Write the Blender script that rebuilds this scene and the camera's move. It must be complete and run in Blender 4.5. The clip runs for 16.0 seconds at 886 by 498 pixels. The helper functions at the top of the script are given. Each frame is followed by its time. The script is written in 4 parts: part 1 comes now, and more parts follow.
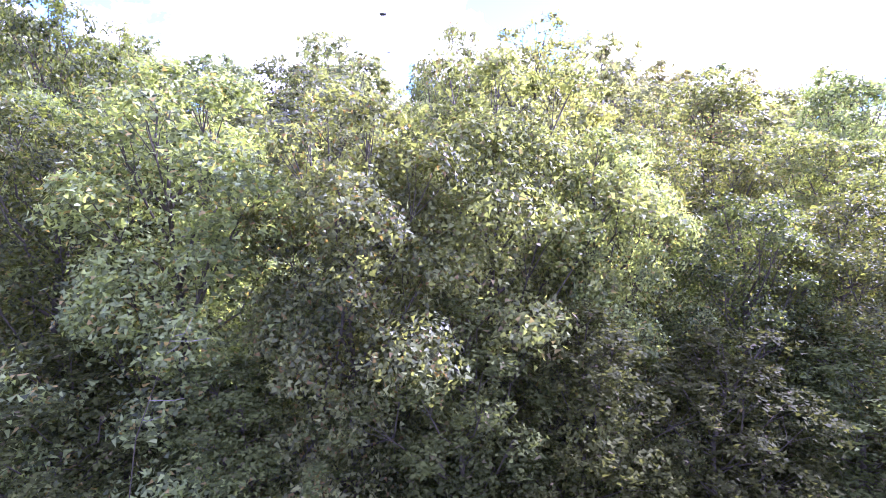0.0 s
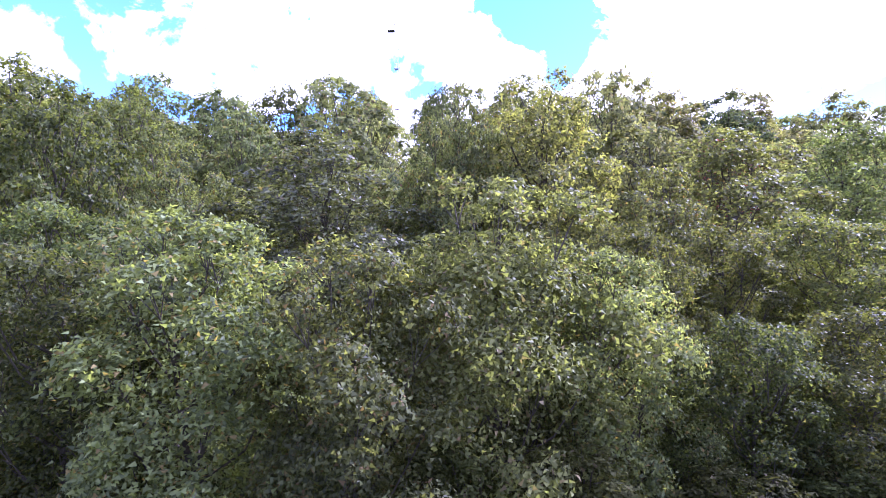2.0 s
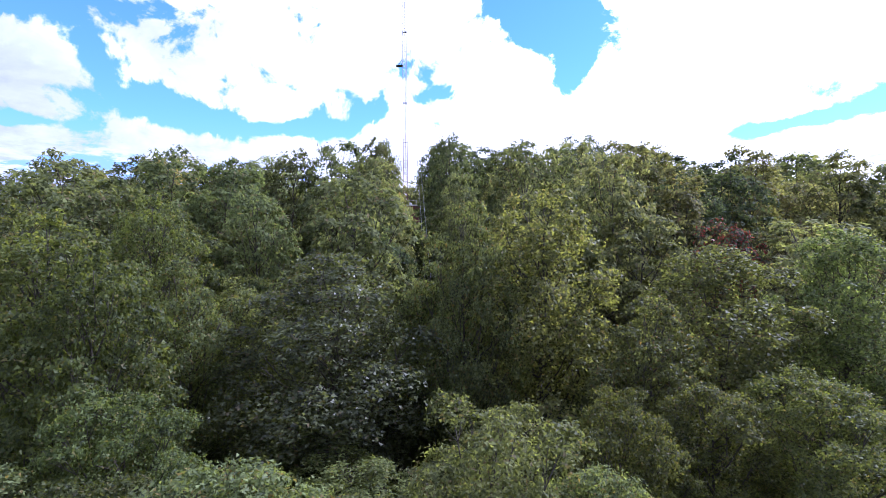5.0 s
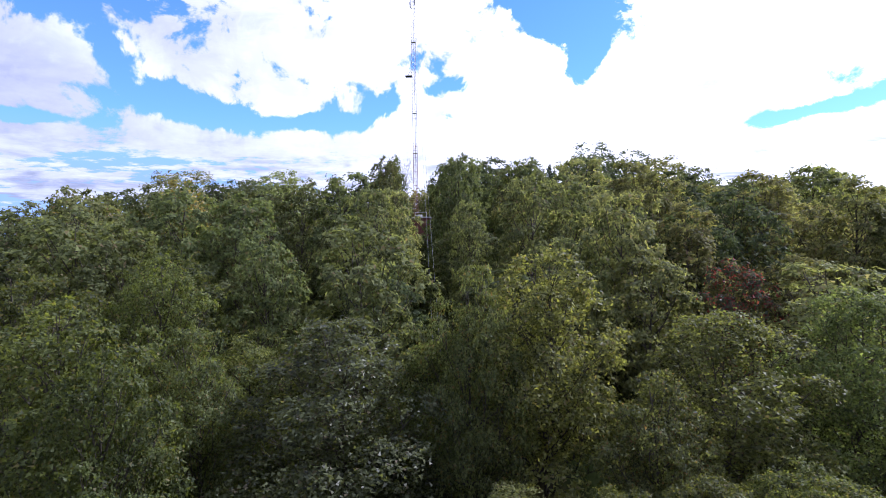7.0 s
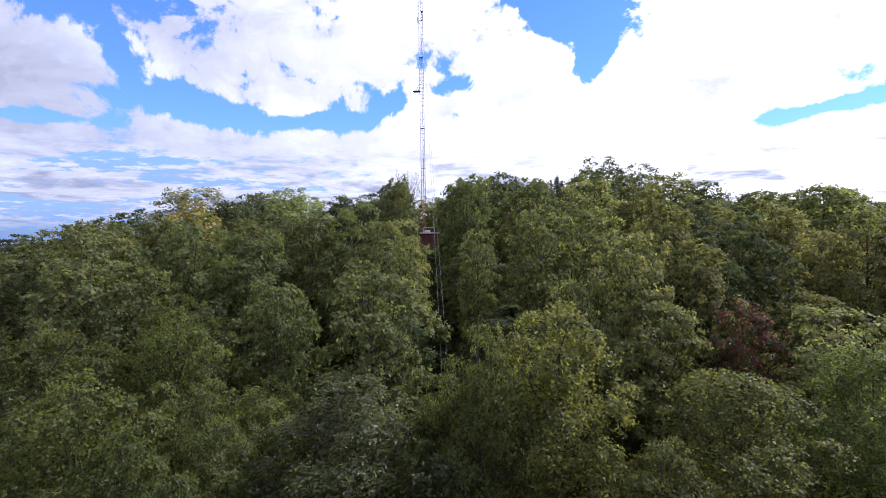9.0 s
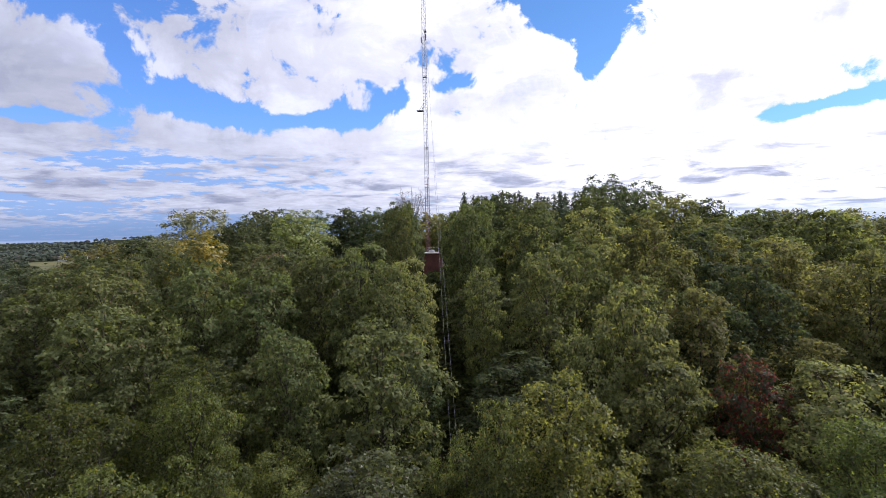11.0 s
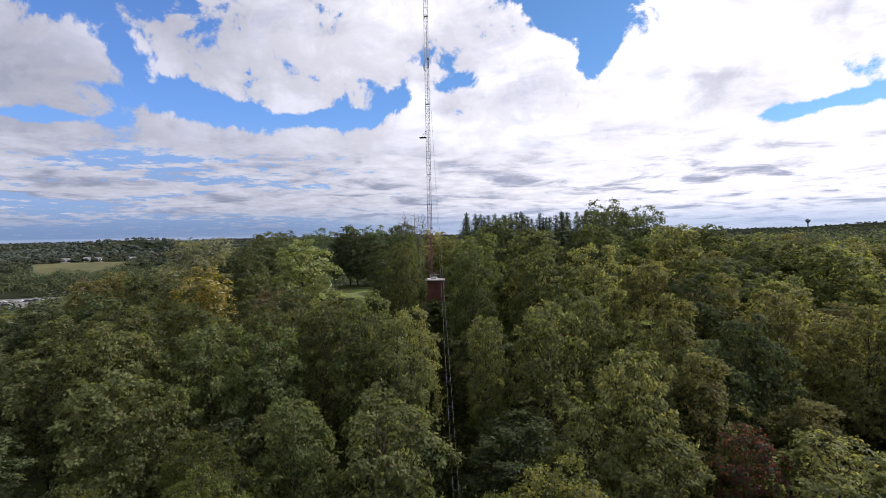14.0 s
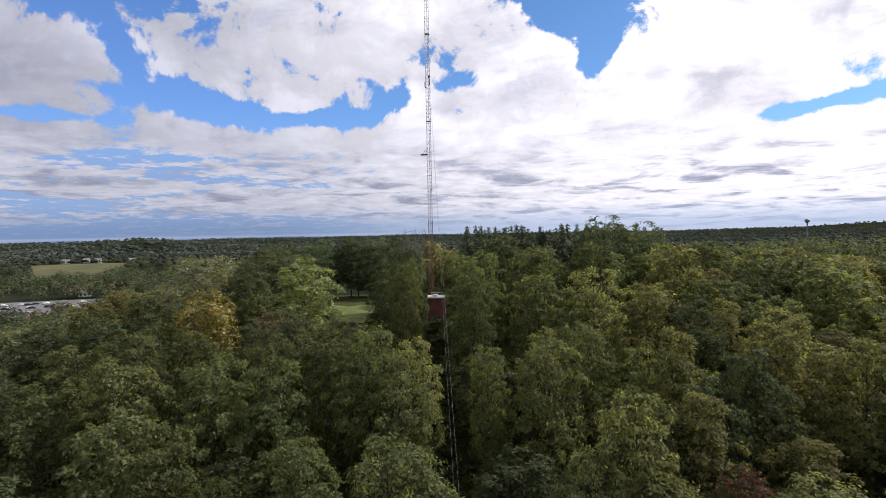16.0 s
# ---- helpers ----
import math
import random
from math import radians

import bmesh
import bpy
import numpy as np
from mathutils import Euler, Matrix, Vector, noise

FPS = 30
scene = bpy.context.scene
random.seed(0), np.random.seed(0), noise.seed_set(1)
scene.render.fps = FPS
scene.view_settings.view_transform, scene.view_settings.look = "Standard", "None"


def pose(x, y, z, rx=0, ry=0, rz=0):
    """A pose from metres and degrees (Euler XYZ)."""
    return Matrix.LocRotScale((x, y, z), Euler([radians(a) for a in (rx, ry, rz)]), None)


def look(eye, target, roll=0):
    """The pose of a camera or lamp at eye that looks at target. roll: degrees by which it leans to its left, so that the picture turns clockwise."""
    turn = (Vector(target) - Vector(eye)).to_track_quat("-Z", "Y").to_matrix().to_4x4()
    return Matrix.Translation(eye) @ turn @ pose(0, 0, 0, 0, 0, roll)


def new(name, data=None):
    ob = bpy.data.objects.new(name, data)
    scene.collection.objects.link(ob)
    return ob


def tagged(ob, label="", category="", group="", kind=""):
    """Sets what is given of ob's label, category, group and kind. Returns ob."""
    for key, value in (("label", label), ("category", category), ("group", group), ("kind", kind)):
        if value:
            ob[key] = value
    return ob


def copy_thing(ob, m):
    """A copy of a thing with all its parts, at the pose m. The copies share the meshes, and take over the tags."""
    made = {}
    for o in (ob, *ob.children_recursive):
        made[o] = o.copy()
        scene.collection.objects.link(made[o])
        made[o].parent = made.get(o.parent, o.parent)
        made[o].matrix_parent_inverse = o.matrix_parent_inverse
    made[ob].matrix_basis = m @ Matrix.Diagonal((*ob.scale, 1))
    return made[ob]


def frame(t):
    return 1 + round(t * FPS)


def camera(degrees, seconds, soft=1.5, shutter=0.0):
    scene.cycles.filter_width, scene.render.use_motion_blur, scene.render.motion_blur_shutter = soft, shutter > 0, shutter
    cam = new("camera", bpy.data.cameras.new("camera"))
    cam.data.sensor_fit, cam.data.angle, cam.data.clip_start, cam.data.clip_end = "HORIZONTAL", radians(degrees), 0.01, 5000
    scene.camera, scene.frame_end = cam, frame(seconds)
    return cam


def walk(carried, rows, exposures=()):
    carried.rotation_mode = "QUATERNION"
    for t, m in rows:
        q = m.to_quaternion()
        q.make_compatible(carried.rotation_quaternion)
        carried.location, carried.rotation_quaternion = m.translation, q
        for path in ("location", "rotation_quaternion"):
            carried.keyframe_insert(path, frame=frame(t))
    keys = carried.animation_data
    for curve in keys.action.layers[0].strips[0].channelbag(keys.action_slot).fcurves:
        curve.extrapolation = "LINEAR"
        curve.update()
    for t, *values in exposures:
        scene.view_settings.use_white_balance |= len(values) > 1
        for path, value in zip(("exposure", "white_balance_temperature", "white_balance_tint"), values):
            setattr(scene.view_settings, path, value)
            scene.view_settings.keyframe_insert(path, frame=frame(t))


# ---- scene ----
cam = camera(81.0, 16.0, soft=0.75)
METRES, EYE, TILT, LEAN, TURN = 8.0, 1.5, 0.0, 0.0, 0.0
PATH = [
    (0, (0.449, 1.04, 5.606), (0.438, 3.04, 5.566), 0.2),
    (0.5, (0.4, 1.152, 6.159), (0.373, 3.152, 6.126), 0.3),
    (1, (0.394, 1.18, 6.79), (0.355, 3.179, 6.751), 0.1),
    (1.5, (0.447, 1.19, 7.421), (0.404, 3.19, 7.386), -0.1),
    (2, (0.582, 1.108, 8.04), (0.531, 3.107, 8.007), -0.2),
    (2.5, (0.636, 0.903, 8.697), (0.579, 2.902, 8.667), -0.2),
    (3, (0.683, 0.694, 9.477), (0.623, 2.693, 9.451), -0.3),
    (3.5, (0.744, 0.448, 10.326), (0.678, 2.447, 10.299), -0.4),
    (4, (0.768, 0.228, 11.222), (0.693, 2.227, 11.193), -0.5),
    (4.5, (0.809, 0.125, 12.098), (0.726, 2.123, 12.071), -0.4),
    (4.7, (0.814, 0.04, 12.37), (0.73, 2.038, 12.354), -0.4),
    (6.8, (1.163, 0.16, 15.947), (1.032, 2.155, 15.896), -0.9),
    (7, (1.21, 0.145, 16.075), (1.074, 2.139, 16.029), -0.9),
    (7.5, (1.233, 0.141, 16.621), (1.088, 2.135, 16.574), -0.9),
    (8, (1.248, 0.167, 17.223), (1.096, 2.161, 17.175), -0.9),
    (8.5, (1.164, 0.071, 17.97), (1.008, 2.064, 17.923), -0.9),
    (9, (1.097, -0.045, 18.832), (0.935, 1.947, 18.783), -0.9),
    (9.2, (1.094, -0.003, 19.102), (0.926, 1.989, 19.055), -0.9),
    (11.3, (0.879, -0.466, 23.049), (0.705, 1.525, 22.991), -1.2),
    (11.5, (0.925, -0.478, 23.309), (0.747, 1.514, 23.254), -1.2),
    (12, (0.913, -0.582, 24.256), (0.734, 1.409, 24.2), -1.2),
    (12.5, (0.856, -0.786, 25.164), (0.674, 1.205, 25.107), -1.1),
    (13, (0.747, -0.88, 25.895), (0.567, 1.111, 25.837), -1.1),
    (13.5, (0.836, -0.9, 26.605), (0.657, 1.091, 26.545), -1.1),
    (14, (0.874, -0.906, 27.357), (0.696, 1.086, 27.297), -1.1),
    (14.5, (0.821, -1.009, 28.089), (0.642, 0.983, 28.029), -1.0),
    (15, (0.72, -1.192, 28.88), (0.542, 0.799, 28.819), -1.1),
    (15.5, (0.67, -1.284, 29.688), (0.493, 0.708, 29.626), -1.1),
    (16, (0.697, -1.253, 30.501), (0.521, 0.738, 30.438), -1.1),
]
walk(cam, [(t, look(eye, target, roll)) for t, eye, target, roll in PATH], [(0, 3.0, 4850, 58), (1, 2.52, 4850, 56), (2, 1.86, 4900, 50), (3.5, 1.3, 4900, 39), (4.7, 0.98, 4950, 33), (7, 0.6, 5300, 27), (9, 0.4, 5580, 23), (12.5, 0.04, 5950, 19), (16, -0.04, 6150, 18)])

# ---- sky and sun ----
SUN_AZ, SUN_EL = 62.0, 43.5          # degrees to the right of +Y, degrees up
world = bpy.data.worlds.new("world")
scene.world = world
world.use_nodes = True
wn, wl = world.node_tree.nodes, world.node_tree.links
wn.clear()


def wire(tree, node, slot, value):
    """Links a socket or sets a plain value."""
    if isinstance(value, bpy.types.NodeSocket):
        tree.links.new(value, node.inputs[slot])
    elif value is not None:
        node.inputs[slot].default_value = value


def calc(tree, op, a, b=None, c=None, clamp=False):
    n = tree.nodes.new("ShaderNodeMath")
    n.operation, n.use_clamp = op, clamp
    for i, v in enumerate((a, b, c)):
        wire(tree, n, i, v)
    return n.outputs[0]


def ramp(tree, value, lo, hi, a=0.0, b=1.0):
    n = tree.nodes.new("ShaderNodeMapRange")
    n.interpolation_type = "SMOOTHSTEP"
    for i, v in enumerate((value, lo, hi, a, b)):
        wire(tree, n, i, v)
    return n.outputs[0]


def noise_tex(tree, vector, scale, detail=4.0, rough=0.55, warp=0.0):
    n = tree.nodes.new("ShaderNodeTexNoise")
    wire(tree, n, "Vector", vector)
    wire(tree, n, "Scale", scale)
    wire(tree, n, "Detail", detail)
    wire(tree, n, "Roughness", rough)
    wire(tree, n, "Distortion", warp)
    return n.outputs[0]


def blend(tree, fac, a, b, mode="MIX"):
    n = tree.nodes.new("ShaderNodeMix")
    n.data_type, n.blend_type = "RGBA", mode
    wire(tree, n, 0, fac)
    wire(tree, n, 6, a)
    wire(tree, n, 7, b)
    return n.outputs[2]


def build_sky(tree):
    sky = tree.nodes.new("ShaderNodeTexSky")
    sky.sky_type, sky.sun_disc = "NISHITA", False
    sky.sun_elevation, sky.sun_rotation = radians(SUN_EL), radians(SUN_AZ)
    sky.air_density, sky.dust_density, sky.ozone_density = 1.0, 0.4, 2.0
    coord = tree.nodes.new("ShaderNodeTexCoord")
    split = tree.nodes.new("ShaderNodeSeparateXYZ")
    tree.links.new(coord.outputs["Generated"], split.inputs[0])
    dx, dy, dz = split.outputs
    az = calc(tree, "ARCTAN2", dx, dy)
    el = calc(tree, "ARCSINE", dz)
    # a flat cloud deck seen in perspective
    lift = calc(tree, "ADD", calc(tree, "MAXIMUM", dz, 0.0), 0.10)
    deck = tree.nodes.new("ShaderNodeCombineXYZ")
    wire(tree, deck, 0, calc(tree, "DIVIDE", dx, lift))
    wire(tree, deck, 1, calc(tree, "DIVIDE", dy, lift))
    p = deck.outputs[0]
    big = noise_tex(tree, p, 0.55, 3.0, 0.5, 0.3)
    fine = noise_tex(tree, p, 4.2, 10.0, 0.66, 0.15)
    # rounder heaps higher up, streaks near the horizon
    heap = noise_tex(tree, coord.outputs["Generated"], 9.0, 12.0, 0.60, 0.3)
    heap = calc(tree, "ADD", calc(tree, "MULTIPLY", calc(tree, "SUBTRACT", heap, 0.5), 1.7), 0.5)
    high = ramp(tree, el, radians(6.0), radians(12.5))
    fine = calc(tree, "ADD", calc(tree, "MULTIPLY", heap, high), calc(tree, "MULTIPLY", fine, calc(tree, "SUBTRACT", 1.0, high)))
    field = calc(tree, "ADD", calc(tree, "MULTIPLY", big, 0.5), calc(tree, "MULTIPLY", fine, 1.25))
    field = calc(tree, "ADD", field, CLOUD_BIAS)
    # the deck is looser overhead, and in streaks low down on the side away from the sun
    field = calc(tree, "SUBTRACT", field, ramp(tree, el, radians(30.0), radians(50.0), 0.0, 0.15))
    sun = Vector((math.sin(radians(SUN_AZ)) * math.cos(radians(SUN_EL)), math.cos(radians(SUN_AZ)) * math.cos(radians(SUN_EL)), math.sin(radians(SUN_EL))))
    near_sun = tree.nodes.new("ShaderNodeVectorMath")
    near_sun.operation = "DOT_PRODUCT"
    tree.links.new(coord.outputs["Generated"], near_sun.inputs[0])
    near_sun.inputs[1].default_value = sun
    glow = ramp(tree, near_sun.outputs["Value"], 0.02, 0.77)
    away = ramp(tree, near_sun.outputs["Value"], 0.02, 0.48, 1.0, 0.0)
    rows = tree.nodes.new("ShaderNodeCombineXYZ")
    wire(tree, rows, 0, calc(tree, "MULTIPLY", az, 2.8))
    wire(tree, rows, 1, calc(tree, "MULTIPLY", el, 26.0))
    streak = ramp(tree, noise_tex(tree, rows.outputs[0], 1.0, 6.0, 0.6, 0.3), 0.40, 0.60)
    low_open = calc(tree, "MULTIPLY", away, ramp(tree, el, radians(7.0), radians(11.0), 1.0, 0.0))
    field = calc(tree, "SUBTRACT", field, calc(tree, "MULTIPLY", low_open, calc(tree, "MULTIPLY", streak, 0.36)))
    # openings in the cloud deck: azimuth, elevation, half sizes, lean (degrees), depth
    for a, e, ra, re, lean, deep in SKY_GAPS:
        da = calc(tree, "SUBTRACT", az, radians(a))
        de = calc(tree, "SUBTRACT", el, radians(e))
        co, si = math.cos(radians(lean)), math.sin(radians(lean))
        q1 = calc(tree, "ADD", calc(tree, "MULTIPLY", da, co / radians(ra)), calc(tree, "MULTIPLY", de, si / radians(ra)))
        q2 = calc(tree, "SUBTRACT", calc(tree, "MULTIPLY", de, co / radians(re)), calc(tree, "MULTIPLY", da, si / radians(re)))
        r2 = calc(tree, "ADD", calc(tree, "MULTIPLY", q1, q1), calc(tree, "MULTIPLY", q2, q2))
        hole = calc(tree, "POWER", 2.718, calc(tree, "MULTIPLY", r2, -1.0))
        field = calc(tree, "SUBTRACT", field, calc(tree, "MULTIPLY", hole, deep))
    cover = ramp(tree, field, 0.49, 0.63)
    # grey undersides, stretched along the horizon
    under = noise_tex(tree, p, 1.6, 6.0, 0.58, 0.5)
    flatten = tree.nodes.new("ShaderNodeVectorMath")
    flatten.operation = "MULTIPLY"
    tree.links.new(coord.outputs["Generated"], flatten.inputs[0])
    flatten.inputs[1].default_value = (1.0, 1.0, 2.6)
    belly = noise_tex(tree, flatten.outputs[0], 5.0, 7.0, 0.6, 0.4)
    under = calc(tree, "ADD", calc(tree, "MULTIPLY", belly, high), calc(tree, "MULTIPLY", under, calc(tree, "SUBTRACT", 1.0, high)))
    low = ramp(tree, el, radians(4.0), radians(15.0), 1.0, 0.3)
    grey = calc(tree, "MULTIPLY", ramp(tree, under, 0.47, 0.66), low)
    thick = ramp(tree, field, 0.62, 0.95, 0.0, 0.6)
    grey = calc(tree, "MAXIMUM", grey, calc(tree, "MULTIPLY", thick, ramp(tree, under, 0.4, 0.7)))
    bright = blend(tree, glow, (6.4, 6.6, 7.1, 1), (13.5, 13.2, 12.9, 1))
    dull = blend(tree, glow, (3.6, 3.9, 4.8, 1), (4.6, 5.0, 6.0, 1))
    cloud = blend(tree, grey, bright, dull)
    puff = ramp(tree, fine, 0.35, 0.75, 0.80, 1.08)
    cloud = blend(tree, 1.0, cloud, puff, "MULTIPLY")
    # thin far cloud near the horizon
    rim = ramp(tree, el, radians(0.2), radians(3.6), 1.0, 0.0)
    clear = blend(tree, 1.0, sky.outputs[0], blend(tree, glow, SKY_TINT, (0.72, 1.05, 1.25, 1)), "MULTIPLY")
    clear = blend(tree, calc(tree, "MULTIPLY", away, ramp(tree, el, radians(5.0), radians(13.0), 0.85, 0.0)), clear, (2.7, 3.9, 6.2, 1))
    colour = blend(tree, cover, clear, cloud)
    colour = blend(tree, calc(tree, "MULTIPLY", rim, 0.85), colour, blend(tree, away, (4.7, 5.8, 7.4, 1), (1.9, 2.9, 4.6, 1)))
    # a pale line of far haze on the horizon
    line = calc(tree, "MULTIPLY", ramp(tree, el, radians(-0.2), radians(0.0)), ramp(tree, el, radians(0.0), radians(0.22), 0.3, 0.0))
    colour = blend(tree, line, colour, (6.0, 6.6, 7.6, 1))
    back = tree.nodes.new("ShaderNodeBackground")
    wire(tree, back, "Color", colour)
    back.inputs["Strength"].default_value = 0.1
    out = tree.nodes.new("ShaderNodeOutputWorld")
    tree.links.new(back.outputs[0], out.inputs[0])


CLOUD_BIAS = -0.05
SKY_TINT = (0.92, 1.24, 1.66, 1)
SKY_GAPS = [
    (-35.2, 16.6, 6.2, 1.9, -38.0, 0.62),
    (-43.5, 13.8, 6.0, 2.8, -12.0, -0.30),
    (-44.0, 22.0, 7.0, 2.6, -15.0, 0.62),
    (-28.0, 12.7, 6.5, 1.7, -8.0, 0.58),
    (-18.0, 12.3, 5.4, 1.0, 3.0, 0.55),
    (-8.9, 14.2, 2.8, 1.5, 12.0, 0.5),
    (-2.5, 16.0, 3.4, 1.0, 10.0, 0.45),
    (9.0, 23.2, 5.8, 3.6, -25.0, 0.85),
    (11.4, 18.0, 1.9, 2.8, -20.0, 0.62),
    (30.5, 10.6, 5.0, 0.65, 5.0, 0.45),
    (38.5, 12.2, 4.0, 1.1, 20.0, 0.48),
    (-43.0, 10.9, 5.0, 0.6, 0.0, 0.4),
    (24.0, 14.5, 4.0, 4.5, 0.0, -0.30),
    (36.0, 17.0, 7.0, 2.6, 0.0, -0.25),
]
build_sky(world.node_tree)

sun_data = bpy.data.lights.new("sun", "SUN")
sun_data.energy, sun_data.angle, sun_data.color = 5.0, radians(0.55), (1.0, 0.95, 0.86)
sun_lamp = new("sun", sun_data)
sun_dir = Vector((math.sin(radians(SUN_AZ)) * math.cos(radians(SUN_EL)), math.cos(radians(SUN_AZ)) * math.cos(radians(SUN_EL)), math.sin(radians(SUN_EL))))
sun_lamp.matrix_world = look(sun_dir * 300, (0, 0, 0))


# ---- materials ----
def material(name):
    m = bpy.data.materials.new(name)
    m.use_nodes = True
    m.node_tree.nodes.clear()
    return m, m.node_tree


def finish(tree, shader):
    out = tree.nodes.new("ShaderNodeOutputMaterial")
    tree.links.new(shader, out.inputs[0])


def principled(tree, colour, rough=0.7, metal=0.0, spec=0.5, bump=None, strength=0.4, distance=0.02):
    n = tree.nodes.new("ShaderNodeBsdfPrincipled")
    wire(tree, n, "Base Color", colour)
    wire(tree, n, "Roughness", rough)
    wire(tree, n, "Metallic", metal)
    wire(tree, n, "Specular IOR Level", spec)
    if bump is not None:
        b = tree.nodes.new("ShaderNodeBump")
        b.inputs["Strength"].default_value, b.inputs["Distance"].default_value = strength, distance
        tree.links.new(bump, b.inputs["Height"])
        tree.links.new(b.outputs[0], n.inputs["Normal"])
    return n.outputs[0]


def place(tree):
    return tree.nodes.new("ShaderNodeNewGeometry").outputs["Position"]


def local(tree):
    return tree.nodes.new("ShaderNodeTexCoord").outputs["Object"]


def leaf_material(name, dark, light, odd, odd_share=0.06, through_light=0.48, rough=0.42, spec=0.5, tree_spread=0.5, through_tint=(1.36, 1.34, 0.72, 1), vary=(0.74, 1.45)):
    """Leaves that differ one by one and tree by tree, glossy above and letting light through."""
    m, t = material(name)
    dark = [c * vary[0] * k for c, k in zip(dark, (1.06, 1.0, 1.15))]
    light = [c * vary[1] * k for c, k in zip(light, (1.07, 1.0, 0.92))]
    odd = [c * k for c, k in zip(odd, (0.98, 0.95, 1.2))]
    geo = t.nodes.new("ShaderNodeNewGeometry")
    info = t.nodes.new("ShaderNodeObjectInfo")
    each = geo.outputs["Random Per Island"]
    patch = noise_tex(t, geo.outputs["Position"], 0.45, 3.0)
    mix = calc(t, "ADD", calc(t, "MULTIPLY", each, 0.75), calc(t, "MULTIPLY", ramp(t, patch, 0.35, 0.65), 0.25))
    colour = blend(t, mix, (*dark, 1), (*light, 1))
    again = calc(t, "FRACT", calc(t, "MULTIPLY", each, 57.0))
    colour = blend(t, calc(t, "LESS_THAN", again, odd_share), colour, (*odd, 1))
    hue = t.nodes.new("ShaderNodeHueSaturation")
    wire(t, hue, "Hue", ramp(t, info.outputs["Random"], 0.0, 1.0, 0.5 - 0.03 * tree_spread, 0.5 + 0.035 * tree_spread))
    shade = calc(t, "FRACT", calc(t, "MULTIPLY", info.outputs["Random"], 13.0))
    wire(t, hue, "Value", ramp(t, shade, 0.0, 1.0, 1.0 - 0.5 * tree_spread, 1.0 + 0.4 * tree_spread))
    wire(t, hue, "Color", colour)
    top = principled(t, hue.outputs[0], rough, 0.0, spec)
    thin = t.nodes.new("ShaderNodeBsdfTranslucent")
    wire(t, thin, "Color", blend(t, 1.0, hue.outputs[0], through_tint, "MULTIPLY"))
    both = t.nodes.new("ShaderNodeMixShader")
    both.inputs[0].default_value = through_light
    t.links.new(top, both.inputs[1])
    t.links.new(thin.outputs[0], both.inputs[2])
    finish(t, both.outputs[0])
    return m


LEAF_GREEN = leaf_material("leaves_green", (0.048, 0.065, 0.031), (0.106, 0.133, 0.059), (0.171, 0.137, 0.046), through_light=0.55, rough=0.5, spec=0.15, through_tint=(1.75, 1.66, 0.55, 1), vary=(0.5, 1.75))
LEAF_LOCUST = leaf_material("leaves_locust", (0.036, 0.052, 0.020), (0.076, 0.096, 0.034), (0.140, 0.131, 0.044), through_light=0.55, rough=0.5, spec=0.15, through_tint=(1.75, 1.66, 0.55, 1), vary=(0.5, 1.75))
LEAF_OLIVE = leaf_material("leaves_olive", (0.053, 0.069, 0.028), (0.106, 0.128, 0.048), (0.133, 0.119, 0.046), 0.06, through_light=0.55, rough=0.5, spec=0.15, through_tint=(1.5, 1.5, 0.62, 1), vary=(0.5, 1.75))
# Sunlight on the crown is put into a lighter, yellower leaf colour.
LEAF_SUNLIT = leaf_material("leaves_sunlit", (0.070, 0.090, 0.036), (0.155, 0.179, 0.068), (0.198, 0.181, 0.064), through_light=0.55, rough=0.5, spec=0.15, through_tint=(1.70, 1.64, 0.58, 1), vary=(0.5, 1.7))
LEAF_DEEP = leaf_material("leaves_deep", (0.031, 0.040, 0.020), (0.067, 0.081, 0.038), (0.099, 0.086, 0.038), through_light=0.5, rough=0.42, spec=0.28, through_tint=(1.6, 1.55, 0.6, 1), vary=(0.5, 1.75), tree_spread=0.0)
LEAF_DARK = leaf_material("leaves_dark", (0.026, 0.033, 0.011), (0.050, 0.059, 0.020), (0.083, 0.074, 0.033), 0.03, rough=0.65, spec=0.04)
FAR_GREEN = leaf_material("far_leaves_green", (0.048, 0.063, 0.028), (0.106, 0.128, 0.055), (0.132, 0.113, 0.046), 0.04, rough=0.65, spec=0.08, through_light=0.5, through_tint=(1.56, 1.52, 0.74, 1))
FAR_LOCUST = leaf_material("far_leaves_light", (0.081, 0.104, 0.047), (0.164, 0.190, 0.079), (0.202, 0.192, 0.079), 0.05, rough=0.65, spec=0.08, through_light=0.5, through_tint=(1.56, 1.52, 0.74, 1))
FAR_OLIVE = leaf_material("far_leaves_olive", (0.085, 0.095, 0.042), (0.165, 0.174, 0.071), (0.170, 0.139, 0.063), 0.06, rough=0.65, spec=0.08, through_light=0.5, through_tint=(1.56, 1.52, 0.74, 1))
FAR_DARK = leaf_material("far_leaves_dark", (0.038, 0.052, 0.027), (0.077, 0.097, 0.045), (0.122, 0.110, 0.049), 0.03, rough=0.65, spec=0.08)
# Cloud shadow and haze over the plain, put into the leaf colour.
PLAIN_LEAF = leaf_material("plain_leaves_shadowed", (0.016, 0.023, 0.016), (0.036, 0.047, 0.030), (0.056, 0.053, 0.031), 0.08, 0.15, 0.8, 0.08)
LEAF_PALE = leaf_material("leaves_pale", (0.11, 0.125, 0.075), (0.18, 0.195, 0.115), (0.20, 0.20, 0.10), rough=0.55, spec=0.3, tree_spread=0.0)
LEAF_YELLOW = leaf_material("leaves_yellow", (0.155, 0.135, 0.024), (0.25, 0.21, 0.032), (0.10, 0.12, 0.03), 0.25, tree_spread=0.0)
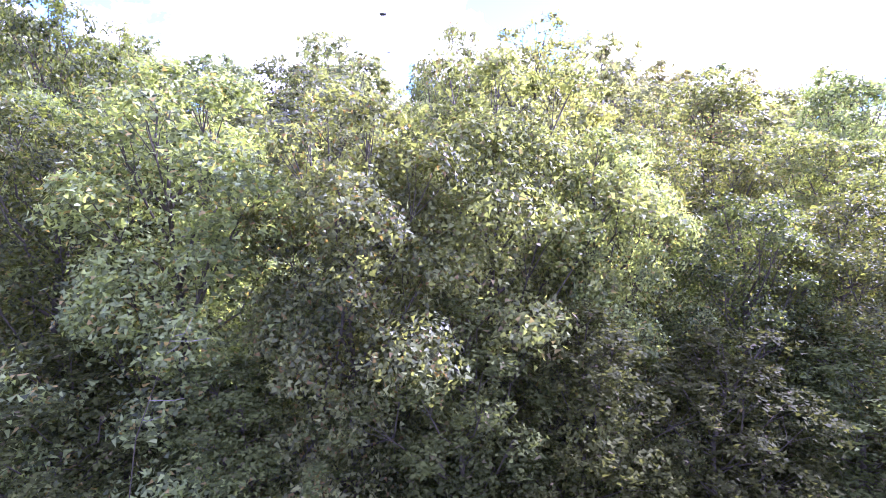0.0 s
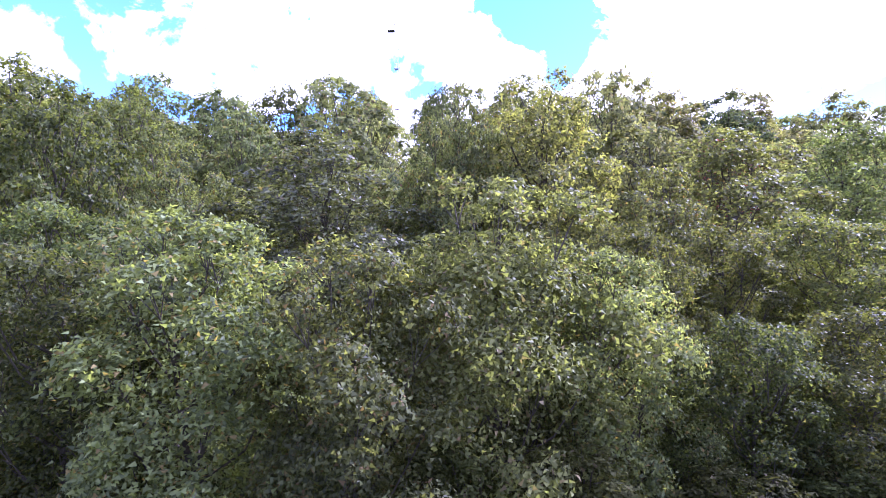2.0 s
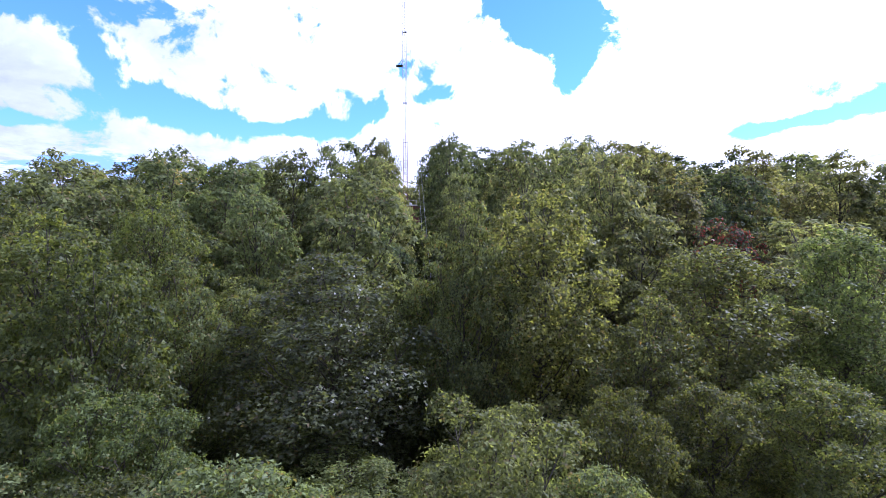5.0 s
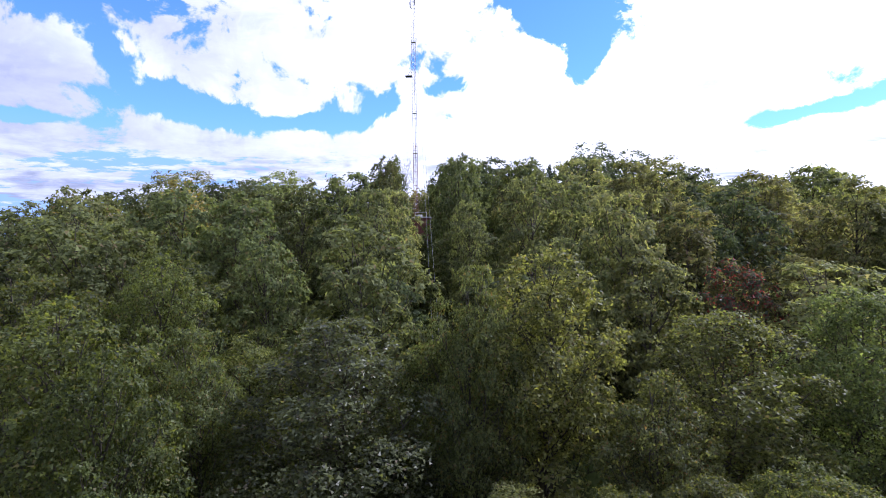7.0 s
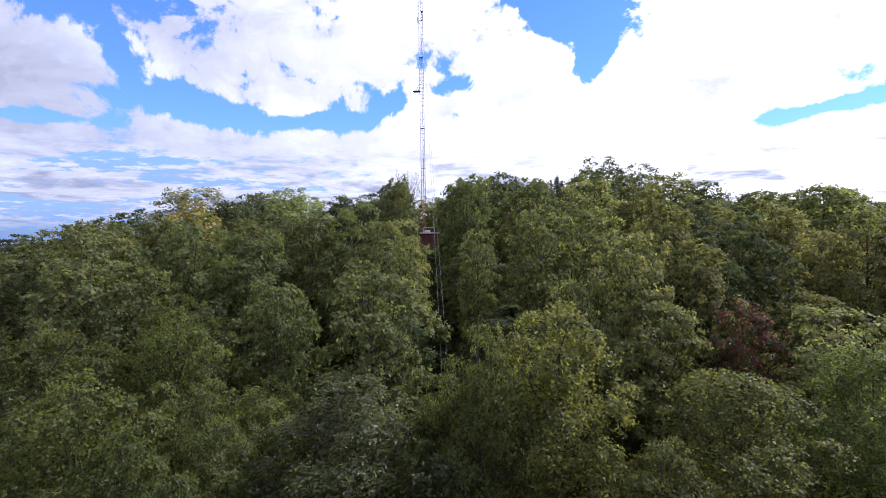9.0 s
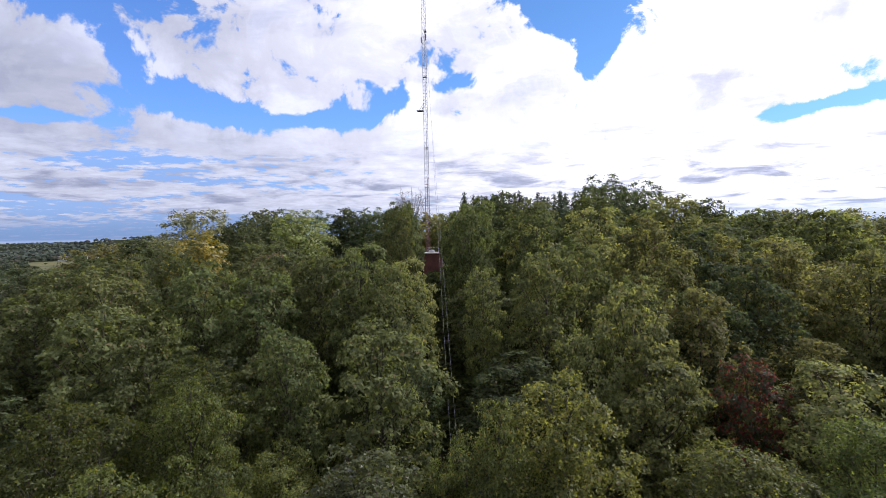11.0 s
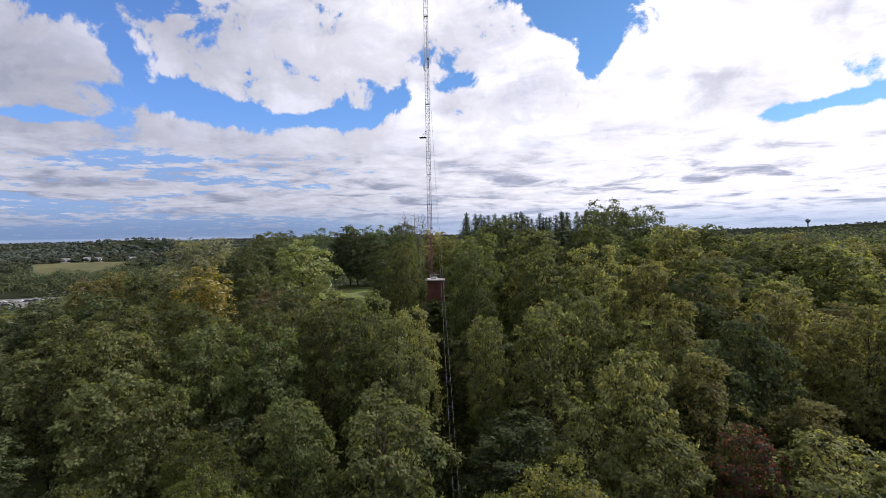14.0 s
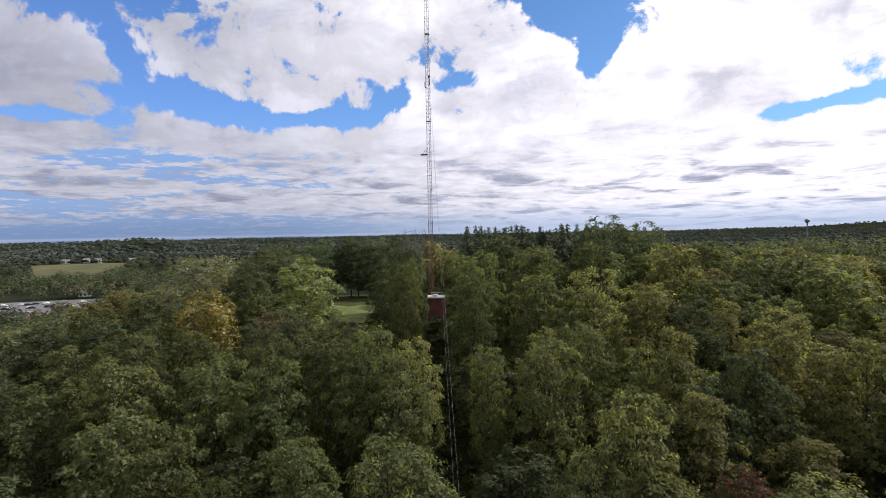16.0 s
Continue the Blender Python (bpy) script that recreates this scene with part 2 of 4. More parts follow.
# Own bright green, raised further: sun on the crown put into the colour.
LEAF_BRIGHT = leaf_material("leaves_bright", (0.110, 0.150, 0.048), (0.210, 0.255, 0.080), (0.220, 0.210, 0.050), tree_spread=0.0)
LEAF_RED = leaf_material("leaves_red", (0.095, 0.030, 0.028), (0.165, 0.046, 0.040), (0.06, 0.07, 0.035), 0.66, spec=0.08, tree_spread=0.0)
LEAF_RUST = leaf_material("leaves_rust", (0.085, 0.060, 0.032), (0.15, 0.10, 0.055), (0.08, 0.10, 0.04), 0.3)
LEAF_DUSK = leaf_material("leaves_dusky_green", (0.045, 0.065, 0.036), (0.099, 0.124, 0.063), (0.135, 0.120, 0.060), 0.03, 0.4, 0.65, 0.06)
LEAF_BRONZE = leaf_material("leaves_bronze", (0.075, 0.062, 0.036), (0.135, 0.108, 0.060), (0.10, 0.11, 0.045), 0.25, rough=0.65, spec=0.08)
LEAF_PINE = leaf_material("needles_pine", (0.051, 0.072, 0.039), (0.096, 0.126, 0.066), (0.090, 0.090, 0.045), 0.05, 0.15, rough=0.7, spec=0.12)


def bark_material(name, a, b):
    m, t = material(name)
    p = local(t)
    grain = noise_tex(t, p, 9.0, 6.0, 0.65)
    stain = noise_tex(t, p, 1.3, 3.0)
    col = blend(t, ramp(t, grain, 0.3, 0.7), (*a, 1), (*b, 1))
    col = blend(t, calc(t, "MULTIPLY", stain, 0.4), col, (0.09, 0.10, 0.07, 1))
    finish(t, principled(t, col, 0.9, 0, 0.2, grain, 0.6, 0.03))
    return m


BARK = bark_material("bark_grey_brown", (0.025, 0.018, 0.013), (0.068, 0.050, 0.036))
BARK_PALE = bark_material("bark_dead_pale", (0.11, 0.10, 0.085), (0.25, 0.22, 0.19))


def ground_material():
    m, t = material("ground_grass_litter_shade")
    p = place(t)
    fine = noise_tex(t, p, 3.0, 8.0, 0.7)
    mid = noise_tex(t, p, 0.12, 5.0, 0.6)
    wide = noise_tex(t, p, 0.006, 4.0, 0.55)
    litter = blend(t, fine, (0.030, 0.024, 0.014, 1), (0.085, 0.065, 0.035, 1))
    grass = blend(t, fine, (0.045, 0.065, 0.018, 1), (0.11, 0.13, 0.04, 1))
    col = blend(t, ramp(t, mid, 0.38, 0.58), litter, grass)
    # Shade of woods and cloud on the plain, put into the ground colour.
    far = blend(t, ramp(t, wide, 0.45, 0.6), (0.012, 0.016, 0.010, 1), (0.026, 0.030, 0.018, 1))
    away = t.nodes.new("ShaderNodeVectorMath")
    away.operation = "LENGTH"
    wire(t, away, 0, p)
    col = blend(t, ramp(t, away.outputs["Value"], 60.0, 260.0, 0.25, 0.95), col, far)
    finish(t, principled(t, col, 1.0, 0, 0.0, fine, 0.6, 0.08))
    return m


def mottled(name, a, b, scale, rough=0.8, metal=0.0, spec=0.4, bump=0.3, distance=0.01):
    m, t = material(name)
    p = local(t)
    n1 = noise_tex(t, p, scale, 6.0, 0.6)
    n2 = noise_tex(t, p, scale * 0.13, 3.0)
    mix = calc(t, "ADD", calc(t, "MULTIPLY", ramp(t, n1, 0.3, 0.7), 0.6), calc(t, "MULTIPLY", ramp(t, n2, 0.35, 0.65), 0.4))
    finish(t, principled(t, blend(t, mix, (*a, 1), (*b, 1)), rough, metal, spec, n1, bump, distance))
    return m


GROUND = ground_material()
GRASS = mottled("mown_grass", (0.07, 0.09, 0.026), (0.14, 0.155, 0.05), 1.2, 0.95, 0, 0.15)
FIELD = mottled("meadow_hay", (0.060, 0.066, 0.028), (0.125, 0.115, 0.050), 0.05, 0.95, 0, 0.1)
STEEL = mottled("galvanised_steel", (0.42, 0.42, 0.43), (0.60, 0.60, 0.61), 14.0, 0.5, 0.4)
RED_PAINT = mottled("faded_red_paint", (0.12, 0.05, 0.045), (0.20, 0.09, 0.08), 10.0, 0.6)
BLACK_METAL = mottled("black_painted_metal", (0.012, 0.012, 0.014), (0.04, 0.04, 0.045), 9.0, 0.5)
CABLE = mottled("steel_cable", (0.10, 0.10, 0.11), (0.20, 0.20, 0.21), 20.0, 0.7, 0.0)
BRICK = mottled("red_brown_brick", (0.10, 0.040, 0.032), (0.21, 0.085, 0.065), 7.0, 0.9)
MORTAR = mottled("dark_mortar", (0.07, 0.055, 0.05), (0.13, 0.11, 0.10), 12.0, 0.95)
CONCRETE = mottled("weathered_concrete", (0.30, 0.27, 0.24), (0.48, 0.44, 0.40), 4.0, 0.9)
ASPHALT = mottled("worn_asphalt", (0.07, 0.07, 0.07), (0.16, 0.155, 0.15), 0.4, 0.9)
WHITE_PAINT = mottled("white_house_paint", (0.62, 0.62, 0.60), (0.82, 0.82, 0.80), 2.0, 0.6)
SHINGLE = mottled("grey_roof_shingle", (0.10, 0.10, 0.11), (0.24, 0.23, 0.23), 3.0, 0.9)
DARK_GLASS = mottled("dark_window_glass", (0.012, 0.014, 0.018), (0.03, 0.033, 0.04), 1.0, 0.12, 0, 0.7, 0.02)
TANK_BLUE = mottled("water_tank_paint", (0.10, 0.12, 0.15), (0.20, 0.22, 0.26), 0.3, 0.5)
RUBBER = mottled("tyre_rubber", (0.015, 0.015, 0.015), (0.03, 0.03, 0.03), 8.0, 0.8)


# ---- shape of the land ----
LAND_Y = [-5000, 0, 8, 24, 45, 63, 90, 128, 170, 260, 420, 5000]
LAND_Z = [-6, -0.3, 0.2, 2.0, 6.2, 9.8, 14.6, 14.6, 10, -5, -15, -15]


def smooth01(v):
    v = np.clip(v, 0, 1)
    return v * v * (3 - 2 * v)


def land(x, y):
    """Height of the ground."""
    x, y = np.asarray(x, float), np.asarray(y, float)
    z = sum(np.interp(y + d, LAND_Y, LAND_Z) for d in (-9, -4, 0, 4, 9)) / 5
    left = smooth01((-x - 42) / 150.0)
    right = smooth01((x - 25) / 420.0)
    z = z + (np.minimum(z, -15) - z) * left + (np.minimum(z, -12) - z) * right * 0.8
    r = np.hypot(x, y)
    roll = 5 * np.sin(x / 210 + 1.3) * np.cos(y / 260 - 0.4) + 3 * np.sin((x + y) / 130)
    z = z + roll * smooth01((r - 500) / 500)
    # far ridges on the skyline
    z = z + 26 * smooth01((r - 2000) / 2400)
    z = z + 40 * np.exp(-(((x + 1080) / 190) ** 2 + ((y - 1540) / 260) ** 2))
    z = z + 34 * np.exp(-(((x - 2350) / 500) ** 2 + ((y - 3300) / 500) ** 2))
    # the shoulder of the hill on the right, behind the crest
    z = z + 15 * np.exp(-(((x - 135) / 90) ** 2 + ((y - 235) / 80) ** 2))
    z = z + 0.25 * np.sin(x * 0.9) * np.sin(y * 0.7) * (r < 300)
    return z


def mesh_of(name, verts, faces, mat, smooth=False):
    """A mesh from vertex rows and face rows that all have as many corners."""
    verts, faces = np.asarray(verts, np.float32), np.asarray(faces, np.int32)
    me = bpy.data.meshes.new(name)
    n = faces.shape[1]
    me.vertices.add(len(verts))
    me.vertices.foreach_set("co", verts.ravel())
    me.loops.add(faces.size)
    me.loops.foreach_set("vertex_index", faces.ravel())
    me.polygons.add(len(faces))
    me.polygons.foreach_set("loop_start", np.arange(0, faces.size, n, dtype=np.int32))
    me.update(calc_edges=True)
    me.polygons.foreach_set("use_smooth", np.full(len(faces), smooth))
    me.materials.append(mat)
    return me


def child(name, me, parent, label=""):
    ob = new(name, me)
    ob.parent = parent
    return tagged(ob, label) if label else ob


def part(name, bm, mat, parent, label=""):
    """Links a bmesh as one mesh object under a thing or part."""
    me = bpy.data.meshes.new(name)
    bm.to_mesh(me)
    bm.free()
    me.materials.append(mat)
    return child(name, me, parent, label)


def build_ground():
    angles = np.linspace(0, 2 * np.pi, 193)[:-1]
    radii = np.concatenate([np.arange(0.0, 140, 3.0)[1:], np.geomspace(140, 4950, 70)])
    v = [[0, 0, float(land(0, 0))]]
    for r in radii:
        x, y = r * np.sin(angles), r * np.cos(angles)
        v += np.column_stack([x, y, land(x, y)]).tolist()
    na = len(angles)
    f = []
    for i in range(len(radii) - 1):
        for j in range(na):
            k = (j + 1) % na
            f.append([1 + i * na + j, 1 + (i + 1) * na + j, 1 + (i + 1) * na + k, 1 + i * na + k])
    for j in range(0, na):
        f.append([0, 1 + j, 1 + (j + 1) % na, 1 + (j + 1) % na])
    me = bpy.data.meshes.new("ground")
    me.from_pydata(v, [], [q if q[2] != q[3] else q[:3] for q in f])
    me.polygons.foreach_set("use_smooth", np.full(len(me.polygons), True))
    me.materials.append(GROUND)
    me.flip_normals()
    return tagged(new("ground", me), "wooded hillside ground falling to a wide green plain", "ground", kind="structure")


build_ground()


# ---- trees ----
def tubes(paths, sides=5):
    """Tapered tubes along polylines of (point, radius)."""
    V, F, base = [], [], 0
    ang = np.linspace(0, 2 * np.pi, sides + 1)[:-1]
    for pts in paths:
        P = np.array([p for p, _ in pts], float)
        R = np.array([r for _, r in pts], float)
        D = np.gradient(P, axis=0)
        D /= np.linalg.norm(D, axis=1)[:, None] + 1e-9
        ref = np.array([0.31, 0.95, 0.1])
        A = np.cross(D, ref)
        A /= np.linalg.norm(A, axis=1)[:, None] + 1e-9
        B = np.cross(D, A)
        for i in range(len(P)):
            V.append(P[i] + R[i] * (np.cos(ang)[:, None] * A[i] + np.sin(ang)[:, None] * B[i]))
        for i in range(len(P) - 1):
            for j in range(sides):
                k = (j + 1) % sides
                F.append([base + i * sides + j, base + i * sides + k, base + (i + 1) * sides + k, base + (i + 1) * sides + j])
        base += len(P) * sides
    return np.concatenate(V), np.array(F)


def leaf_faces(rng, centres, outward, length, width, droop=0.0, spread=0.55, tri=False, lift=0.6):
    """Folded pointed leaves at the centres, facing roughly outward."""
    n = len(centres)
    nor = outward + spread * rng.normal(size=(n, 3)) + np.array([0, 0, lift])
    nor /= np.linalg.norm(nor, axis=1)[:, None]
    tip = 0.8 * rng.normal(size=(n, 3)) + outward * 0.9 - np.array([0, 0, droop])
    tip -= nor * np.sum(tip * nor, axis=1)[:, None]
    tip /= np.linalg.norm(tip, axis=1)[:, None]
    side = np.cross(nor, tip)
    L = length * rng.uniform(0.6, 1.35, n)[:, None]
    W = width * rng.uniform(0.7, 1.25, n)[:, None]
    base, end = centres - tip * L * 0.5, centres + tip * L * 0.5 - nor * L * 0.12
    mid = centres - tip * L * 0.06 + nor * W * 0.22
    if tri:
        v = np.stack([base + side * W * 0.5, base - side * W * 0.5, end], axis=1).reshape(-1, 3)
        return v, np.arange(3 * n).reshape(-1, 3)
    v = np.stack([base, mid + side * W * 0.5, end, mid - side * W * 0.5], axis=1).reshape(-1, 3)
    f = np.arange(4 * n).reshape(-1, 4)
    return v, f


def tree_proto(name, seed, height, radius, leaves, length, width, mat, crown_from=0.3, lobes=22, flat=0.8, sides=5, twigs=3, tri=True, tuft=0.14, per=15, bough=1.35, under=-0.9, heart=0.22, spread=0.85, pad=0.85, lift=0.3):
    """One broad-leaved tree at the origin: an Empty over trunk and crown. The crown is a dome of boughs, each covered with tufts of leaves."""
    rng = np.random.default_rng(seed)
    root = new(name)
    paths, top = [], height * 0.86
    n = 7
    sway = np.cumsum(rng.normal(0, 0.03 * radius, (n, 2)), axis=0)
    sway[0] = 0
    trunk = [(np.array([sway[i, 0], sway[i, 1], top * i / (n - 1)]), max(0.012, 0.0105 * height * (1 - i / (n - 1)) ** 0.8 + 0.008)) for i in range(n)]
    trunk.insert(0, (np.array([0, 0, -0.5]), 0.017 * height))
    paths.append(trunk)

    def on_trunk(h):
        zs = [p[0][2] for p in trunk]
        return np.array([np.interp(h, zs, [p[0][k] for p in trunk]) for k in range(3)])

    def girth(k):
        """Half width of the dome at the share k of the crown's height."""
        q = (k - 0.42) / (0.60 if k > 0.42 else 0.56)
        return radius * max(0.0, 1 - min(1.0, abs(q)) ** 2.2) ** (1 / 2.2)

    # the boughs of the crown, an uneven dome
    rise = 1 - crown_from
    C, S, OUT = [], [], []
    for i in range(lobes):
        k = ((i + 0.5) / lobes) ** 0.85
        a = i * 2.39996 + rng.uniform(-0.45, 0.45)
        size = bough * radius * rng.uniform(0.24, 0.42) * (1.12 - 0.4 * k) * math.sqrt(24 / lobes)
        reach = max(0.0, girth(k) * rng.uniform(0.62, 1.14) - 0.6 * size)
        low = height * crown_from
        z = min(height - size * flat * 0.95, low + (height - size * flat * 0.95 - low) * k * rng.uniform(0.93, 1.04))
        C.append([reach * np.cos(a), reach * np.sin(a), z])
        S.append(size)
        o = np.array([np.cos(a) * reach / radius, np.sin(a) * reach / radius, (k - 0.3) * 0.9])
        OUT.append(o / (np.linalg.norm(o) + 1e-6))
    C, S, OUT = np.array(C), np.array(S), np.array(OUT)
    for c, s in zip(C, S):
        h0 = max(height * 0.14, c[2] - np.hypot(c[0], c[1]) * rng.uniform(0.5, 0.9) - 0.12 * height)
        a = on_trunk(h0)
        mid = a * 0.45 + c * 0.55 + np.array([0, 0, -0.05 * height]) + rng.normal(0, 0.05 * radius, 3)
        r0 = 0.0036 * height + 0.003
        paths.append([(a, r0), (a * 0.7 + mid * 0.3, r0 * 0.85), (mid, r0 * 0.6), (c, r0 * 0.25)])
        for _ in range(twigs):
            d = rng.normal(size=3)
            d[2] = abs(d[2]) * 0.6
            e = c + s * d / np.linalg.norm(d) * 0.9
            b = mid * 0.5 + c * 0.5
            paths.append([(b, r0 * 0.3), ((b + e) / 2 + rng.normal(0, 0.05 * s, 3), r0 * 0.2), (e, r0 * 0.1)])
    v, f = tubes(paths, sides)
    child("trunk", mesh_of("trunk", v, f, BARK, True), root, "grey-brown trunk and limbs")
    # tufts of leaves over the outer side of each bough, and a thinner heart
    share = S ** 2 / np.sum(S ** 2)
    P, O = [], []
    for c, s, w, out in zip(C, S, share, OUT):
        m = int(leaves * w * (1 - heart))
        tufts = max(5, m // per)
        d = rng.normal(size=(tufts * 4, 3)) + 0.6 * out + np.array([0, 0, 0.45])
        d /= np.linalg.norm(d, axis=1)[:, None]
        d = d[(d @ out > -0.2) & (d[:, 2] > under)][:tufts]
        tufts = len(d)
        cen = c + d * (s * rng.uniform(0.78, 1.12, tufts))[:, None] * np.array([1, 1, flat])
        idx = rng.integers(0, tufts, m)
        off = rng.normal(size=(m, 3)) * np.array([1, 1, pad])
        P.append(cen[idx] + off * max(length * 0.75, s * tuft))
        o = d[idx] + 0.4 * off + 0.5 * out
        O.append(o / np.linalg.norm(o, axis=1)[:, None])
    m = int(leaves * heart)
    k = rng.uniform(0.05, 0.85, m)
    a, q = rng.uniform(0, 2 * np.pi, m), np.array([girth(x) for x in k]) * np.sqrt(rng.uniform(0, 1, m)) * 0.62
    d = np.column_stack([np.cos(a), np.sin(a), np.full(m, 0.4)])
    P.append(np.column_stack([q * np.cos(a), q * np.sin(a), height * (crown_from + rise * k)]))
    O.append(d / np.linalg.norm(d, axis=1)[:, None])
    P, O = np.concatenate(P), np.concatenate(O)
    lv, lf = leaf_faces(rng, P, O, length, width, spread=spread, tri=tri, lift=lift)
    child("crown", mesh_of("crown", lv, lf, mat), root)
    root["h"], root["r"] = height, radius
    SHAPES[root.name] = (v, f, lv, lf, mat)
    return root


SHAPES = {}


def recolour(proto, name, mat):
    """The same tree with leaves of another material."""
    made = copy_thing(proto, Matrix.Identity(4))
    made.name = name
    for o in made.children:
        if o.name.startswith("crown"):
            o.data = o.data.copy()
            o.data.materials[0] = mat
    return made


def conifer_proto(name, seed, height, radius, mat):
    rng = np.random.default_rng(seed)
    root = new(name)
    paths = [[(np.array([0, 0, -0.5]), 0.2), (np.array([0, 0, height * 0.5]), 0.11), (np.array([0, 0, height]), 0.02)]]
    P, O, T = [], [], []
    for i in range(26):
        k = i / 25
        for j in range(6):
            z = height * (0.30 + 0.68 * k) + rng.uniform(-0.22, 0.22)
            a = 2 * np.pi * (j + 0.5 * (i % 2)) / 6 + rng.uniform(-0.4, 0.4)
            ln = radius * (1 - k) ** 0.85 * rng.uniform(0.45, 1.15) + 0.10
            d = np.array([np.cos(a), np.sin(a), 0.3])
            paths.append([(np.array([0, 0, z]), 0.03), (np.array([0, 0, z]) + d * ln, 0.01)])
            m = 5 + int(12 * ln / radius)
            s = rng.uniform(0.1, 1.0, m)
            P.append(np.array([0, 0, z]) + d * (s * ln)[:, None] + rng.normal(0, 0.14, (m, 3)))
            O.append(np.tile(d + np.array([0, 0, 0.5]), (m, 1)))
            T.append(np.full(m, k))
    v, f = tubes(paths, 4)
    child("trunk", mesh_of("trunk", v, f, BARK, True), root, "straight brown trunk and whorled limbs")
    P, O, T = np.concatenate(P), np.concatenate(O), np.concatenate(T)
    v, f = leaf_faces(rng, P[T < 0.7], O[T < 0.7], 0.50, 0.26, 0.1, 0.6, tri=True)
    v2, f2 = leaf_faces(rng, P[T >= 0.7], O[T >= 0.7], 0.32, 0.15, 0.1, 0.6, tri=True)
    v, f = np.concatenate([v, v2]), np.concatenate([f, f2 + len(v)])
    child("crown", mesh_of("crown", v, f, mat), root)
    root["h"], root["r"] = height, radius
    return root


def bare_proto(name, seed, height, radius):
    rng = np.random.default_rng(seed)
    root = new(name)
    paths = [[(np.array([0, 0, -0.5]), 0.2), (np.array([0.1, 0, height * 0.5]), 0.13), (np.array([0, 0.1, height]), 0.02)]]
    for i in range(34):
        z = height * rng.uniform(0.4, 0.8)
        a, up = rng.uniform(0, 2 * np.pi), rng.uniform(0.15, 1.0)
        tip = np.array([np.cos(a) * radius * math.sqrt(1 - up * up * 0.9), np.sin(a) * radius * math.sqrt(1 - up * up * 0.9), height * (0.72 + 0.27 * up)])
        b = np.array([0, 0, z * 0.9])
        m = (b + tip) / 2 + rng.normal(0, 0.2, 3)
        paths.append([(b, 0.05), (m, 0.03), (tip, 0.012)])
        for _ in range(7):
            q = b + (tip - b) * rng.uniform(0.4, 1.0)
            e = q + rng.normal(0, 0.55, 3) + np.array([0, 0, 0.15])
            paths.append([(q, 0.02), ((q + e) / 2 + rng.normal(0, 0.08, 3), 0.016), (e, 0.010)])
    v, f = tubes(paths, 4)
    child("trunk", mesh_of("trunk", v, f, BARK_PALE, True), root)
    root["h"], root["r"] = height, radius
    return root


NEAR = [tree_proto("tree", 11, 8, 2.3, 46000, 0.100, 0.066, LEAF_GREEN, 0.06, 49),
        tree_proto("tree", 12, 8, 2.3, 48000, 0.092, 0.060, LEAF_LOCUST, 0.06, 58, flat=0.6),
        tree_proto("tree", 13, 8, 2.3, 46000, 0.100, 0.066, LEAF_OLIVE, 0.06, 43)]
MID = [tree_proto("tree", 21, 11, 3.2, 29000, 0.145, 0.105, LEAF_GREEN, 0.12, 46),
       tree_proto("tree", 22, 11, 3.2, 30000, 0.135, 0.098, LEAF_LOCUST, 0.12, 58, flat=0.6),
       tree_proto("tree", 23, 11, 3.2, 29000, 0.145, 0.105, LEAF_OLIVE, 0.12, 43),
       tree_proto("tree", 24, 11, 3.2, 29000, 0.15, 0.11, LEAF_SUNLIT, 0.12, 49)]
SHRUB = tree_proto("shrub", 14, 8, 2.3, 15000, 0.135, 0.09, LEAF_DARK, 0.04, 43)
BACK = [tree_proto("tree", 31, 12, 3.4, 9600, 0.255, 0.20, FAR_GREEN, 0.16, 43, bough=1.2, under=-0.6, heart=0.12, spread=0.6, pad=0.55, lift=0.5, twigs=1, sides=4),
        tree_proto("tree", 32, 12, 3.4, 9600, 0.25, 0.195, FAR_OLIVE, 0.16, 49, bough=1.2, under=-0.6, heart=0.12, spread=0.6, pad=0.55, lift=0.5, twigs=1, sides=4),
        tree_proto("tree", 33, 12, 3.4, 9600, 0.26, 0.20, FAR_DARK, 0.16, 40, bough=1.2, under=-0.6, heart=0.12, spread=0.6, pad=0.55, lift=0.5, twigs=1, sides=4),
        tree_proto("tree", 34, 12, 3.4, 9600, 0.245, 0.19, FAR_LOCUST, 0.16, 52, flat=0.65, bough=1.2, under=-0.6, heart=0.12, spread=0.6, pad=0.55, lift=0.5, twigs=1, sides=4)]
FAR = [tree_proto("tree", 41, 12, 3.8, 4600, 0.42, 0.33, FAR_GREEN, 0.2, 43, bough=1.2, under=-0.6, heart=0.12, spread=0.6, pad=0.55, lift=0.5, twigs=0, sides=3),
       tree_proto("tree", 42, 12, 3.8, 4600, 0.41, 0.33, FAR_OLIVE, 0.2, 49, bough=1.2, under=-0.6, heart=0.12, spread=0.6, pad=0.55, lift=0.5, twigs=0, sides=3),
       tree_proto("tree", 43, 12, 3.8, 4600, 0.42, 0.33, FAR_DARK, 0.2, 40, bough=1.2, under=-0.6, heart=0.12, spread=0.6, pad=0.55, lift=0.5, twigs=0, sides=3),
       tree_proto("tree", 44, 12, 3.8, 4600, 0.42, 0.33, FAR_LOCUST, 0.2, 43, bough=1.2, under=-0.6, heart=0.12, spread=0.6, pad=0.55, lift=0.5, twigs=0, sides=3)]
